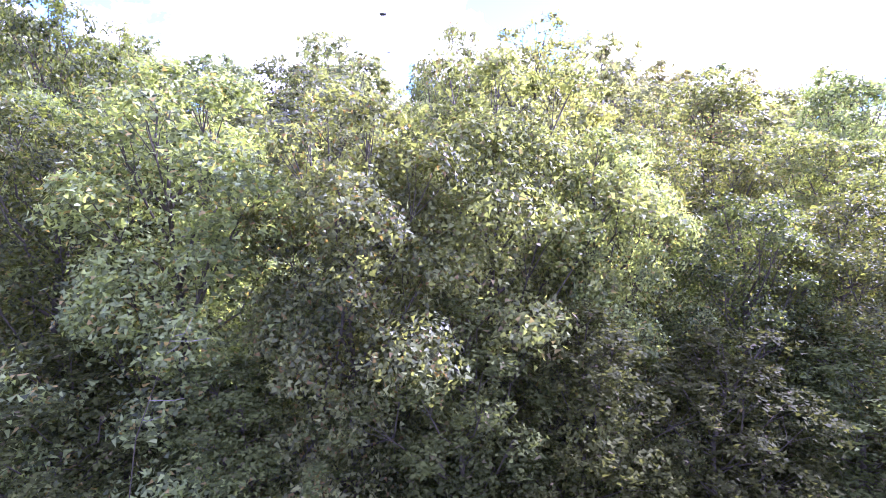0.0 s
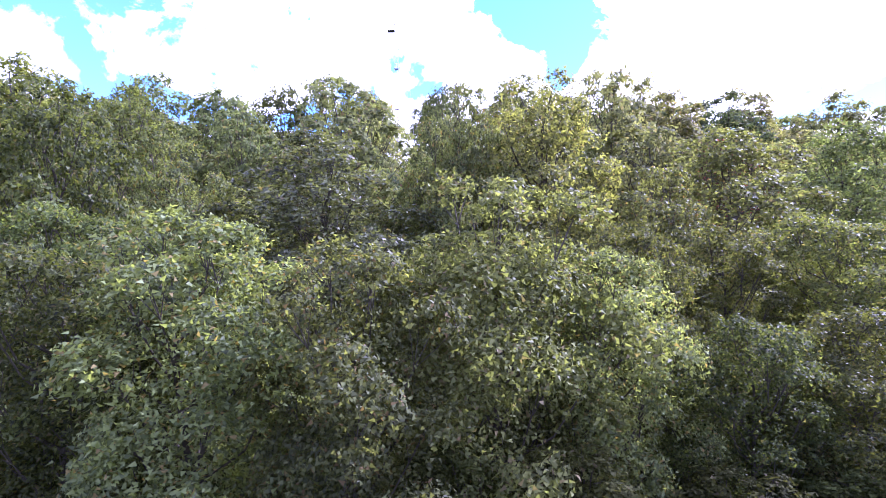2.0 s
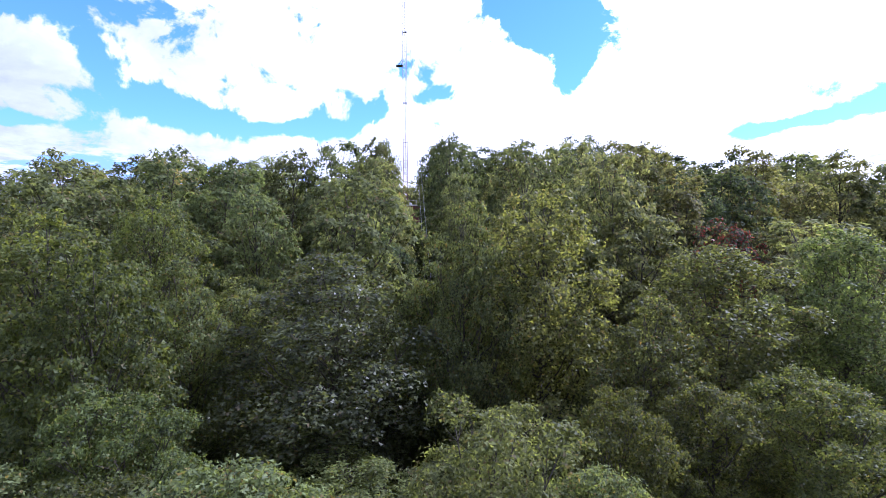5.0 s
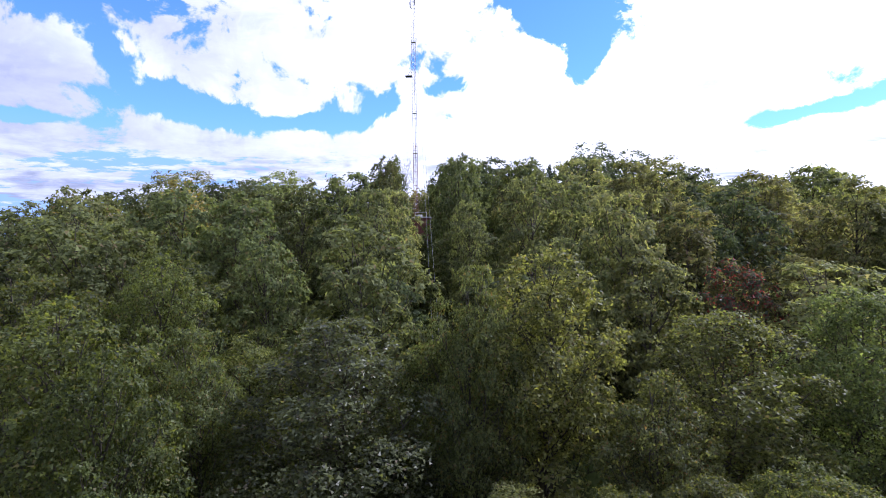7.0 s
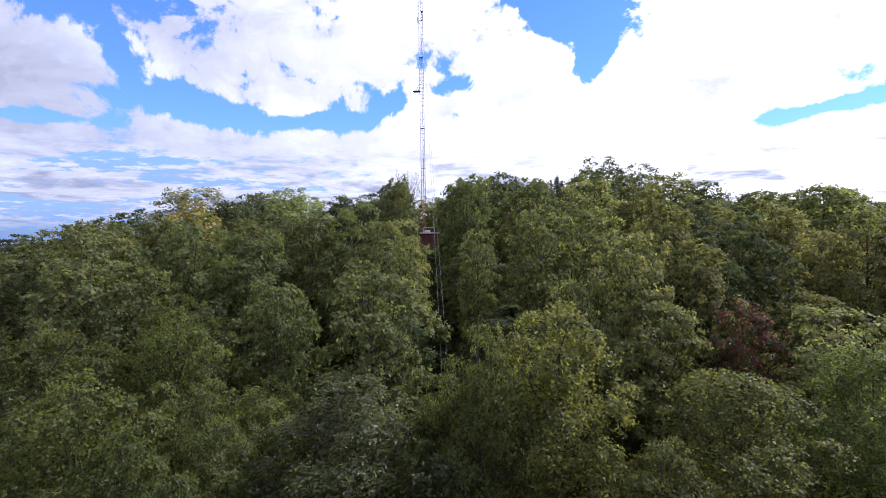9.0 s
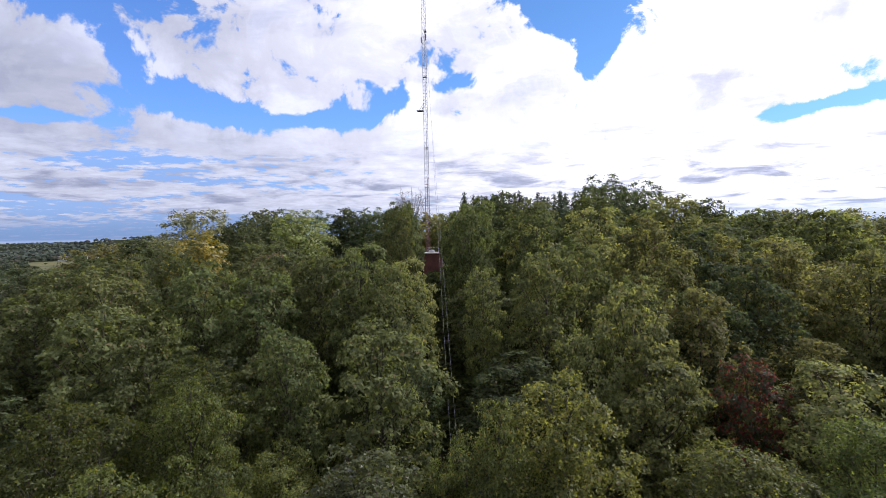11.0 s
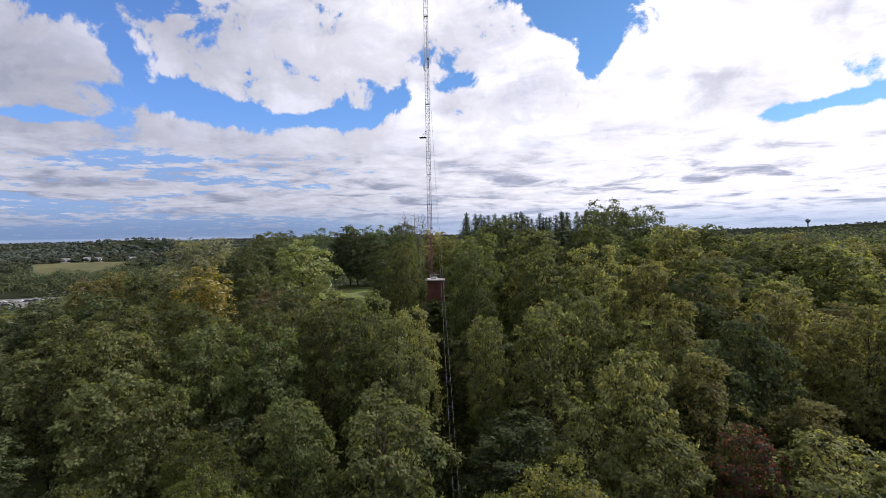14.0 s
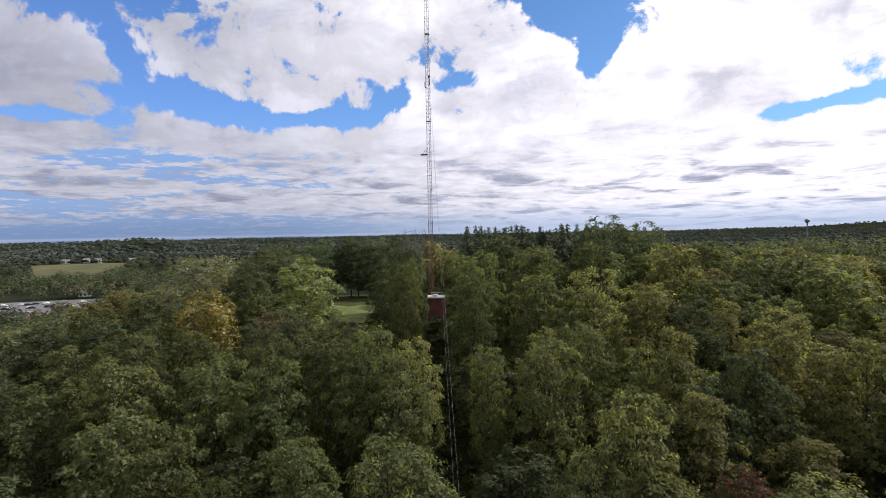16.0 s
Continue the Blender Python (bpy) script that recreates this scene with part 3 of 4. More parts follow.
LAST = [tree_proto("tree", 61, 12, 4.2, 900, 1.0, 0.8, FAR_GREEN, 0.25, 34, bough=1.2, under=-0.6, heart=0.12, spread=0.6, pad=0.55, lift=0.5, twigs=0, sides=3),
        tree_proto("tree", 62, 12, 4.2, 900, 1.0, 0.8, FAR_OLIVE, 0.25, 37, bough=1.2, under=-0.6, heart=0.12, spread=0.6, pad=0.55, lift=0.5, twigs=0, sides=3),
        tree_proto("tree", 63, 12, 4.2, 900, 1.0, 0.8, FAR_DARK, 0.25, 31, bough=1.2, under=-0.6, heart=0.12, spread=0.6, pad=0.55, lift=0.5, twigs=0, sides=3)]
# Undergrowth has dark leaves: shade in the gaps is put into their colour.
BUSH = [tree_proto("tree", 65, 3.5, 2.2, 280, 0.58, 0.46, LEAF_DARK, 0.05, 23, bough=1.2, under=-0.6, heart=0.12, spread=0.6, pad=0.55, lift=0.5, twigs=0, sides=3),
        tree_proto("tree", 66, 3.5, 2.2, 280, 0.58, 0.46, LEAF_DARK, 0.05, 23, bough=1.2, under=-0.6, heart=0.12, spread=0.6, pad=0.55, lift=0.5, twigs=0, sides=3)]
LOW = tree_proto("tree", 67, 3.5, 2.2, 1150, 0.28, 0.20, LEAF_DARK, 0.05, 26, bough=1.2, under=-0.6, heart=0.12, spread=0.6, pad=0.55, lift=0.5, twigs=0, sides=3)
BRIGHT = tree_proto("tree", 71, 12, 3.4, 9600, 0.25, 0.20, LEAF_BRIGHT, 0.12, 34, bough=1.25, spread=0.5, twigs=1, sides=4)
YELLOW = recolour(BRIGHT, "tree", LEAF_YELLOW)
PALE = tree_proto("tree", 73, 12, 3.8, 9000, 0.27, 0.21, LEAF_PALE, 0.12, 38, bough=1.35, spread=0.6, twigs=0, sides=3)
DEEP = recolour(BACK[0], "tree", LEAF_DEEP)
WALNUT = recolour(MID[0], "tree", LEAF_DEEP)
BRONZE = recolour(BACK[1], "tree", LEAF_BRONZE)
RUST = recolour(BACK[1], "tree", LEAF_RUST)
RED = recolour(BACK[0], "tree", LEAF_RED)
DUSK = tree_proto("tree", 72, 12, 3.8, 9000, 0.27, 0.21, LEAF_DUSK, 0.15, 38, bough=1.4, spread=0.6, twigs=0, sides=3)
PINE = conifer_proto("conifer", 51, 14, 2.6, LEAF_PINE)
BARE = bare_proto("bare_tree", 52, 12, 3.0)
PROTOS = NEAR + [SHRUB, LOW] + BUSH + MID + BACK + FAR + LAST + [YELLOW, PALE, BRIGHT, WALNUT, DEEP, BRONZE, RUST, RED, DUSK, PINE, BARE]
WORDS = {FAR_GREEN.name: "deep green leafy %s tree on the wooded slope", FAR_LOCUST.name: "light yellow-green %s tree high on the slope",
         FAR_OLIVE.name: "olive green %s tree with some browning leaves", FAR_DARK.name: "dark green %s tree in the dense wood",
         LEAF_GREEN.name: "deep green leafy %s tree on the wooded slope", LEAF_LOCUST.name: "light yellow-green %s tree with feathery leaves",
         LEAF_SUNLIT.name: "bright yellow-green %s tree with sunlit leaves",
         LEAF_OLIVE.name: "olive green %s tree with some browning leaves", LEAF_DARK.name: "dark green %s tree in the dense wood"}
for protos, size in ((NEAR, "young"), (MID, "spreading"), (BACK, "tall"), (FAR, "broad")):
    for o in protos:
        tagged(o, WORDS[SHAPES[o.name][4].name] % size, "tree", "trees of the wood")
tagged(SHRUB, "low leafy green shrub at the edge of the wood", "shrub", "shrubs at the edge")
tagged(PALE, "rounded pale grey-green tree on the hill edge", "tree", "trees of the wood")
tagged(YELLOW, "tree with golden yellow autumn leaves in the wood", "tree", "trees of the wood")
tagged(BRIGHT, "rounded bright green tree standing near the lawn", "tree", "trees of the wood")
tagged(RUST, "rusty brown autumn tree beside the yellow tree", "tree", "trees of the wood")
tagged(WALNUT, "wide dark green tree with glinting leaves mid-slope", "tree", "trees of the wood")
tagged(DEEP, "tall dark green tree, leaf colour darkened for vignetting on the left", "tree", "trees of the wood")
tagged(BRONZE, "brownish bronze-green tree turning in autumn", "tree", "trees of the wood")
tagged(RED, "small tree with dull red autumn leaves", "tree", "trees of the wood")
tagged(DUSK, "broad dusky green tree rising above the crest", "tree", "trees of the wood")
tagged(PINE, "dark green conifer on the crest of the hill", "conifer", "conifers on the crest")
tagged(BARE, "leafless grey tree standing above the wood", "tree", "trees of the wood")

rng = random.Random(5)
PLACED, JOINED = [], []


def plant(proto, x, y, top, r, joined=False):
    """A copy of proto whose crown ends at the height top."""
    g = float(land(x, y))
    sz, sr = 1.03 * (top - g) / proto["h"], r / proto["r"]
    m = pose(x, y, g, 0, 0, rng.uniform(0, 360)) @ Matrix.Diagonal((sr, sr, sz, 1))
    PLACED.append((x, y, r))
    if joined:
        JOINED.append((proto, m))
    else:
        copy_thing(proto, m)


def plant_list(rows):
    for proto, x, y, top, r in rows:
        plant(proto, x, y, top, r * 1.15)


# the young trees and shrubs along the edge of the wood
plant_list([
    (NEAR[0], -1.1, 10.0, 7.8, 1.9), (NEAR[0], -4.2, 10.3, 8.3, 2.2), (NEAR[2], 1.4, 11.6, 9.2, 2.2), (NEAR[1], -7.0, 10.8, 8.0, 2.0),
    (NEAR[0], 3.6, 11.9, 7.6, 1.7), (NEAR[1], 6.6, 11.9, 6.5, 1.6), (NEAR[1], 9.2, 12.6, 6.6, 1.9), (NEAR[1], 5.3, 14.8, 8.6, 1.7),
    (NEAR[1], 8.6, 17.0, 8.4, 2.1), (NEAR[1], 11.8, 16.4, 8.8, 2.2), (NEAR[1], -8.8, 14.0, 9.0, 2.0), (NEAR[0], -10.5, 11.4, 7.4, 2.1),
    (NEAR[2], 12.8, 12.6, 6.4, 2.0),
])
plant_list([
    (SHRUB, 0.6, 9.6, 4.6, 1.5), (SHRUB, -2.6, 8.9, 3.6, 1.3), (SHRUB, 2.9, 9.9, 4.4, 1.5), (SHRUB, 5.2, 10.2, 4.0, 1.5),
    (SHRUB, -5.6, 9.0, 4.0, 1.5), (SHRUB, 8.0, 10.6, 3.8, 1.5), (SHRUB, -8.6, 9.4, 4.2, 1.6), (SHRUB, 10.8, 10.8, 4.4, 1.6),
])
# the rows behind, up the slope
plant_list([
    (MID[1], -14.0, 17.6, 13.6, 3.3), (MID[1], -19.9, 22.6, 14.8, 3.4), (MID[1], -11.0, 15.9, 12.2, 2.3), (MID[0], -11.2, 21.7, 11.9, 2.1),
    (MID[1], -14.7, 25.0, 14.9, 2.6), (MID[1], -16.6, 28.6, 15.3, 3.4), (WALNUT, -5.1, 23.0, 12.1, 3.9), (MID[3], 4.4, 25.6, 15.1, 3.5),
    (MID[0], 0.9, 23.6, 14.3, 2.0), (MID[2], 11.9, 23.9, 12.6, 3.5), (MID[2], 18.9, 25.7, 13.3, 3.0), (MID[0], 8.0, 20.4, 10.4, 2.1), (MID[0], -1.0, 25.6, 11.6, 1.8),
])
plant_list([
    (BACK[0], -5.6, 31.4, 17.0, 3.2), (BACK[0], -12.4, 33.0, 16.1, 2.3), (BACK[3], 7.1, 33.7, 16.0, 2.4), (BACK[3], 11.2, 32.2, 14.7, 2.8),
    (BACK[3], 10.8, 35.2, 19.0, 2.8), (BACK[3], 22.0, 33.2, 14.2, 3.4), (BACK[0], -26.0, 33.2, 17.7, 3.5), (BACK[0], -22.2, 32.4, 16.9, 2.6),
    (RED, 17.7, 34.2, 14.1, 2.0), (BACK[1], 16.2, 38.8, 18.0, 2.9), (BACK[1], 24.7, 40.0, 14.2, 2.9), (BACK[0], -14.6, 36.6, 14.6, 2.8),
    (BACK[2], -19.0, 35.6, 14.0, 2.6),
])
plant_list([
    (BACK[0], 12.0, 38.9, 18.2, 2.5), (BACK[0], -23.0, 40.3, 20.2, 3.2), (BACK[0], -30.7, 40.3, 19.9, 3.3), (BACK[0], -17.6, 40.9, 19.5, 3.0),
    (BACK[0], -37.5, 40.0, 18.2, 3.4), (BACK[0], 5.6, 44.2, 20.8, 2.9), (BACK[3], -10.2, 45.4, 21.9, 3.1), (BACK[3], -7.4, 43.2, 20.2, 2.8),
    (BACK[3], -6.6, 47.9, 20.4, 2.4), (BACK[3], 0.5, 48.1, 19.4, 1.9), (BACK[2], 17.6, 41.9, 18.0, 2.8), (BACK[2], 22.4, 45.0, 19.6, 3.2),
    (BACK[0], -15.0, 45.9, 20.9, 3.0), (BACK[0], -40.6, 47.4, 19.5, 3.6), (BACK[1], 34.0, 52.4, 18.5, 3.6), (BACK[1], 32.5, 57.7, 21.2, 3.6),
])
plant_list([
    (BACK[1], 40.0, 60.4, 18.4, 3.6), (BACK[2], 23.1, 58.9, 22.5, 3.6), (BACK[3], 14.3, 65.6, 25.6, 3.8), (BACK[0], 6.4, 64.3, 25.0, 3.6),
    (BACK[0], -10.6, 70.0, 26.6, 2.1), (BACK[0], -1.0, 74.6, 27.2, 3.5), (BACK[1], 18.6, 59.4, 23.9, 3.3), (BACK[2], -46.0, 65.7, 22.7, 4.0),
    (BACK[2], -48.0, 59.2, 20.4, 3.5), (BACK[2], -54.0, 57.4, 19.4, 3.6), (BACK[0], -1.4, 60.2, 25.0, 2.7), (BACK[0], -9.9, 63.4, 25.6, 2.0),
    (YELLOW, -35.8, 63.0, 23.0, 4.0), (RUST, -28.4, 66.0, 20.2, 3.4), (BRIGHT, -28.8, 79.4, 26.2, 4.8), (PALE, -46.4, 80.0, 27.2, 5.4),
])
plant_list([
    (FAR[2], -14.2, 80.6, 25.6, 3.6), (DUSK, 22.6, 99.4, 32.6, 5.6), (DUSK, 29.8, 101, 31.4, 5.2), (FAR[0], 40.0, 98, 27.8, 4.4),
    (BARE, -13.6, 99.0, 31.2, 3.2), (FAR[0], 44.7, 87.4, 25.2, 4.2), (FAR[3], 46.2, 72.4, 24.8, 4.2), (DUSK, -38.0, 97.0, 27.6, 5.0),
    (DUSK, -33.0, 130.0, 28.4, 5.2), (DUSK, -16.0, 99.0, 28.6, 4.2), (DUSK, -42.0, 92.0, 26.6, 4.6), (FAR[0], 8.6, 84.0, 27.6, 4.0),
    (FAR[0], 17.6, 84.0, 28.0, 4.0), (FAR[1], 30.0, 84.0, 27.6, 4.2), (FAR[0], 53.0, 82.0, 24.8, 4.2), (FAR[2], 3.0, 92.0, 29.2, 4.2),
])
plant_list([
    (BACK[1], 17.2, 47.4, 21.2, 3.0), (BACK[0], 9.4, 50.0, 21.2, 3.0), (BACK[1], 27.0, 49.0, 21.2, 3.2), (BACK[1], 33.5, 47.0, 20.2, 3.2), (BACK[0], 38.0, 46.0, 19.8, 3.2), (BACK[0], -21.4, 47.4, 20.2, 3.0),
    (BACK[0], -28.6, 47.6, 20.8, 3.2), (BACK[0], -34.8, 46.6, 20.6, 3.2), (BACK[0], -2.2, 67.0, 25.8, 2.8), (BACK[2], -17.0, 60.0, 19.8, 3.4),
    (BACK[2], -23.0, 58.0, 21.6, 3.2),
])
plant_list([(BACK[2], -9.4, 81.0, 16.2, 1.9), (BACK[0], -7.0, 82.0, 16.4, 1.8), (BACK[2], -8.2, 84.2, 16.6, 1.5)])
plant_list([
    (DUSK, -52, 130, 28.4, 4.6), (DUSK, -43, 130, 29.0, 4.6), (FAR[2], -35.5, 132, 29.3, 4.6), (DUSK, -28, 130, 29.3, 4.6), (FAR[2], -21, 128, 29.4, 4.4),
])
for i in range(40):
    plant(PINE, -5 + 1.0 * i + rng.uniform(-0.6, 0.6), 120 + rng.uniform(-7, 10), 30.9 + rng.uniform(-1.1, 0.5), rng.uniform(3.8, 5.4))

CANOPY_Y = [8, 10, 16, 24, 35, 45, 63, 80, 100, 130, 170]
CANOPY_Z = [6.0, 6.6, 8.2, 11.2, 14.8, 18.0, 22.2, 25.4, 28.0, 28.2, 24.0]


def canopy(x, y):
    top = float(np.interp(y, CANOPY_Y, CANOPY_Z))
    top -= 0.012 * max(0, -x - 43) ** 2 + 0.0011 * max(0, x - 22) ** 2
    return max(top, float(land(x, y)) + 7.0)


def open_ground(x, y, r):
    """The cut under the guy wires, the hut's yard and view, and the lawn."""
    line = -9.6 + (92 - y) * 0.132
    if 20 < y < 90 and abs(x - line - 0.7) < 1.3 + 0.6 * r:
        return True
    if 52 < y < 97 and -0.125 * y - 0.8 * r < x < -0.072 * y + 0.8 * r:
        return True
    return 70 < y < 111 and -0.345 * y - 0.7 * r < x < -0.215 * y + 0.7 * r


def fill(protos, y0, y1, tries, gap, radius, side, low, high, joined=False):
    for _ in range(tries):
        y = rng.uniform(y0, y1)
        x = rng.uniform(-1, 1) * (side + 1.05 * y)
        r = radius * rng.uniform(0.75, 1.2)
        if open_ground(x, y, r):
            continue
        if any((x - a) ** 2 + (y - b) ** 2 < (gap * (r + c)) ** 2 for a, b, c in PLACED):
            continue
        top = canopy(x, y) - rng.uniform(low, high)
        if y > 40 and -0.36 * y - r < x < -0.2 * y + r:
            top = min(top, 29.0 - 0.155 * y)
        if top > float(land(x, y)) + 3:
            pick = rng.choice(protos)
            if x > 6 and pick in BACK:
                pick = (BRONZE, BACK[1], pick, BACK[3], BACK[0], BACK[1], pick)[int(7 * x + 3 * y) % 7]
            elif x < -11 and pick in BACK:
                # darker trees on the left: vignetting put into the leaf colours
                pick = (BACK[2], BACK[0], BACK[2], DEEP)[int(5 * -x + 3 * y) % 4]
            plant(pick, x, y, top, r, joined)


fill([MID[0], MID[1], MID[2], MID[3]], 13, 27, 600, 0.74, 2.9, 4, 0.6, 3.6)
fill([BACK[0], BACK[1], BACK[2], BACK[3], BACK[0]], 27, 66, 1500, 0.78, 3.6, 4, 0.2, 3.6)
fill([FAR[0], FAR[1], FAR[2], FAR[0]], 66, 112, 2000, 0.80, 4.4, 4, -0.2, 3.0)
fill(LAST, 112, 178, 1500, 0.9, 4.8, 0, -0.5, 2.5, joined=True)


def join_woods(name, label):
    """The trees past the crest, joined into one mesh of triangles."""
    V, F, M, mats, base = [], [], [], [BARK], 0
    for proto, m in JOINED:
        tv, tf, lv, lf, mat = SHAPES[proto.name]
        if mat not in mats:
            mats.append(mat)
        a = np.array(m)
        for v, f, k in ((tv, np.concatenate([tf[:, :3], tf[:, [0, 2, 3]]]), 0), (lv, lf, mats.index(mat))):
            V.append(v @ a[:3, :3].T + a[:3, 3])
            F.append(f + base)
            M.append(np.full(len(f), k))
            base += len(v)
    me = mesh_of(name, np.concatenate(V), np.concatenate(F), mats[0])
    for mat in mats[1:]:
        me.materials.append(mat)
    me.polygons.foreach_set("material_index", np.concatenate(M).astype(np.int32))
    return tagged(new(name, me), label, "woods", kind="stuff")


join_woods("hill_woods", "mixed green woods past the crest of the hill")
JOINED.clear()
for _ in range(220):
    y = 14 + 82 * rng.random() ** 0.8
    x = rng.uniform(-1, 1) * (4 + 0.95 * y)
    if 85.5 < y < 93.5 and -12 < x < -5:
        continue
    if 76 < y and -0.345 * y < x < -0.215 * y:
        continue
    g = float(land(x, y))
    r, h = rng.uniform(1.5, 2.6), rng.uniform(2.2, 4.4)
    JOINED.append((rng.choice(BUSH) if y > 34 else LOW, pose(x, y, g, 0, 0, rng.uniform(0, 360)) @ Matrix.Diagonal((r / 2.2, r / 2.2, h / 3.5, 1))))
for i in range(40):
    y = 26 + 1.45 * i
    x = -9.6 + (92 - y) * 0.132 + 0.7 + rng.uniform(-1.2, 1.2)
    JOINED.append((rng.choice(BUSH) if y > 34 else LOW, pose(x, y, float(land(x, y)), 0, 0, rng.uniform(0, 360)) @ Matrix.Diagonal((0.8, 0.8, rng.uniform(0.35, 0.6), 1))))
join_woods("undergrowth", "leafy undergrowth, coloured dark for the shade beneath the trees")
for proto in PROTOS:
    for o in (*proto.children, proto):
        bpy.data.objects.remove(o)


def dead_sapling(x, y, top, lean, seed):
    g = np.random.default_rng(seed)
    z0 = float(land(x, y))
    root = new("dead_sapling")
    root.matrix_world = pose(x, y, z0)
    h = top - z0
    tip = np.array([lean, 0.0, h])
    mid = np.array([lean * 0.3, 0.1, h * 0.6])
    v, f = tubes([[(np.array([0, 0, -0.3]), 0.011), (mid, 0.008), (tip, 0.004)]], 6)
    child("stem", mesh_of("stem", v, f, BARK, True), root, "grey-brown stem")
    for i in range(5):
        b = mid + (tip - mid) * g.uniform(0.1, 0.95)
        e = b + np.array([lean * g.uniform(0.2, 0.6) + g.normal(0, 0.12), g.normal(0, 0.15), g.uniform(0.05, 0.35)])
        m = (b + e) / 2 + g.normal(0, 0.05, 3)
        v, f = tubes([[(b, 0.006), (m, 0.005), (e, 0.003)]], 5)
        child("twig", mesh_of("twig", v, f, BARK_PALE, True), root)
    return tagged(root, "pale dead leafless sapling among the shrubs", "sapling", "dead saplings")


for x, y, top, lean, seed in ((-4.2, 8.2, 4.4, 0.9, 3), (-6.4, 8.2, 3.4, -0.4, 5)):
    dead_sapling(x, y, top, lean, seed)


# ---- mast, hut and guy wires ----
def bm_box(bm, x0, x1, y0, y1, z0, z1, bevel=0.0):
    r = bmesh.ops.create_cube(bm, size=1.0, matrix=Matrix.Translation(((x0 + x1) / 2, (y0 + y1) / 2, (z0 + z1) / 2)) @ Matrix.Diagonal((x1 - x0, y1 - y0, z1 - z0, 1)))
    if bevel:
        es = list({e for v in r["verts"] for e in v.link_edges})
        bmesh.ops.bevel(bm, geom=es, offset=bevel, segments=1, affect="EDGES")


def box_bm(*a, bevel=0.0):
    bm = bmesh.new()
    bm_box(bm, *a, bevel=bevel)
    return bm


def rods(name, lines, mat, parent, sides=5, label=""):
    """Straight or bent rods; each a list of (point, radius)."""
    v, f = tubes([[(np.array(p, float), r) for p, r in ln] for ln in lines], sides)
    return child(name, mesh_of(name, v, f, mat, True), parent, label)


MX, MY = -9.7, 92.0
MZ = float(land(MX, MY))


def build_mast():
    root = new("lattice_mast")
    root.matrix_world = pose(MX, MY, MZ)
    tagged(root, "tall slender guyed steel lattice mast rising above the trees", "mast")
    side, top = 0.72, 84.0
    legs = [(side / math.sqrt(3) * math.cos(a), side / math.sqrt(3) * math.sin(a)) for a in (radians(90), radians(210), radians(330))]
    step = 0.62
    for k, (lo, hi) in enumerate([(0, 18.6), (18.6, 37.2), (37.2, 55.8), (55.8, top)]):
        mat = RED_PAINT if k == 0 else STEEL
        for x, y in legs:
            rods("leg", [[((x, y, lo), 0.045), ((x, y, hi), 0.045)]], mat, root, 6)
        lines, n = [], int((hi - lo) / step)
        for i in range(n):
            z = lo + i * step
            for j in range(3):
                a, b = legs[j], legs[(j + 1) % 3]
                lines.append([((*a, z), 0.02), ((*b, z), 0.02)])
                if i % 2:
                    a, b = b, a
                lines.append([((*a, z), 0.014), ((*b, z + step), 0.014)])
        rods("bracing", lines, mat, root, 4)
    # work platform on brackets
    pz = 44.6 - MZ
    part("platform", box_bm(-1.55, -0.30, -0.55, 0.55, pz - 0.07, pz, bevel=0.015), BLACK_METAL, root, "dark steel work platform")
    rods("platform_brace", [[((-1.1, -0.35, pz), 0.035), ((-0.35, -0.1, pz + 1.25), 0.035)], [((-0.75, 0.35, pz), 0.035), ((-0.3, 0.15, pz + 1.25), 0.035)]], BLACK_METAL, root)
    # whip aerials on stand-off arms
    for x, z0, ln in ((-0.50, 57.0, 0.95), (0.28, 57.5, 1.0)):
        z = z0 - MZ
        rods("antenna", [[((x * 0.4, -0.2, z - ln * 0.62), 0.06), ((x, -0.2, z - ln * 0.45), 0.08), ((x, -0.2, z + ln / 2), 0.08)], [((x, -0.2, z), 0.03), ((0, 0, z), 0.03)]], BLACK_METAL, root, 6, "black stub antenna on a stand-off arm")
    part("clamp", box_bm(0.05, 0.42, -0.3, 0.2, 58.3 - MZ, 58.6 - MZ, bevel=0.03), BLACK_METAL, root)
    for z in (66.0, 31.0, 38.0, 50.5):
        part("splice_plate", box_bm(-0.43, 0.43, -0.27, 0.43, z - MZ, z - MZ + 0.06, bevel=0.02), STEEL, root)
    part("footing", box_bm(-0.8, 0.8, -0.8, 0.8, -0.4, 0.35, bevel=0.04), CONCRETE, root)
    return root


build_mast()
ANCHOR = (-0.2, 20.0)
for i, (z, off) in enumerate(((68.0, 0.0), (61.0, 0.5))):
    root = new("guy_wire")
    az = float(land(*ANCHOR)) + 0.25
    a, b = np.array([MX, MY, z]), np.array([ANCHOR[0] + off, ANCHOR[1], az])
    pts = []
    for s in np.linspace(0, 1, 15):
        p = a + (b - a) * s
        p[2] -= 0.9 * 4 * s * (1 - s)
        pts.append((p, 0.008))
    rods("cable", [pts], CABLE, root, 5)
    rods("turnbuckle", [[(tuple(b - (b - a) * 0.012), 0.045), (tuple(b), 0.045)]], STEEL, root, 6)
    tagged(root, "thin steel guy wire running down from the mast", "guy wire", "guy wires of the mast")
root = new("guy_anchor")
root.matrix_world = pose(ANCHOR[0] + 0.2, ANCHOR[1] - 0.1, float(land(*ANCHOR)))
part("block", box_bm(-0.6, 0.6, -0.4, 0.4, -0.4, 0.3, bevel=0.05), CONCRETE, root)
tagged(root, "concrete anchor block of the guy wires", "anchor")


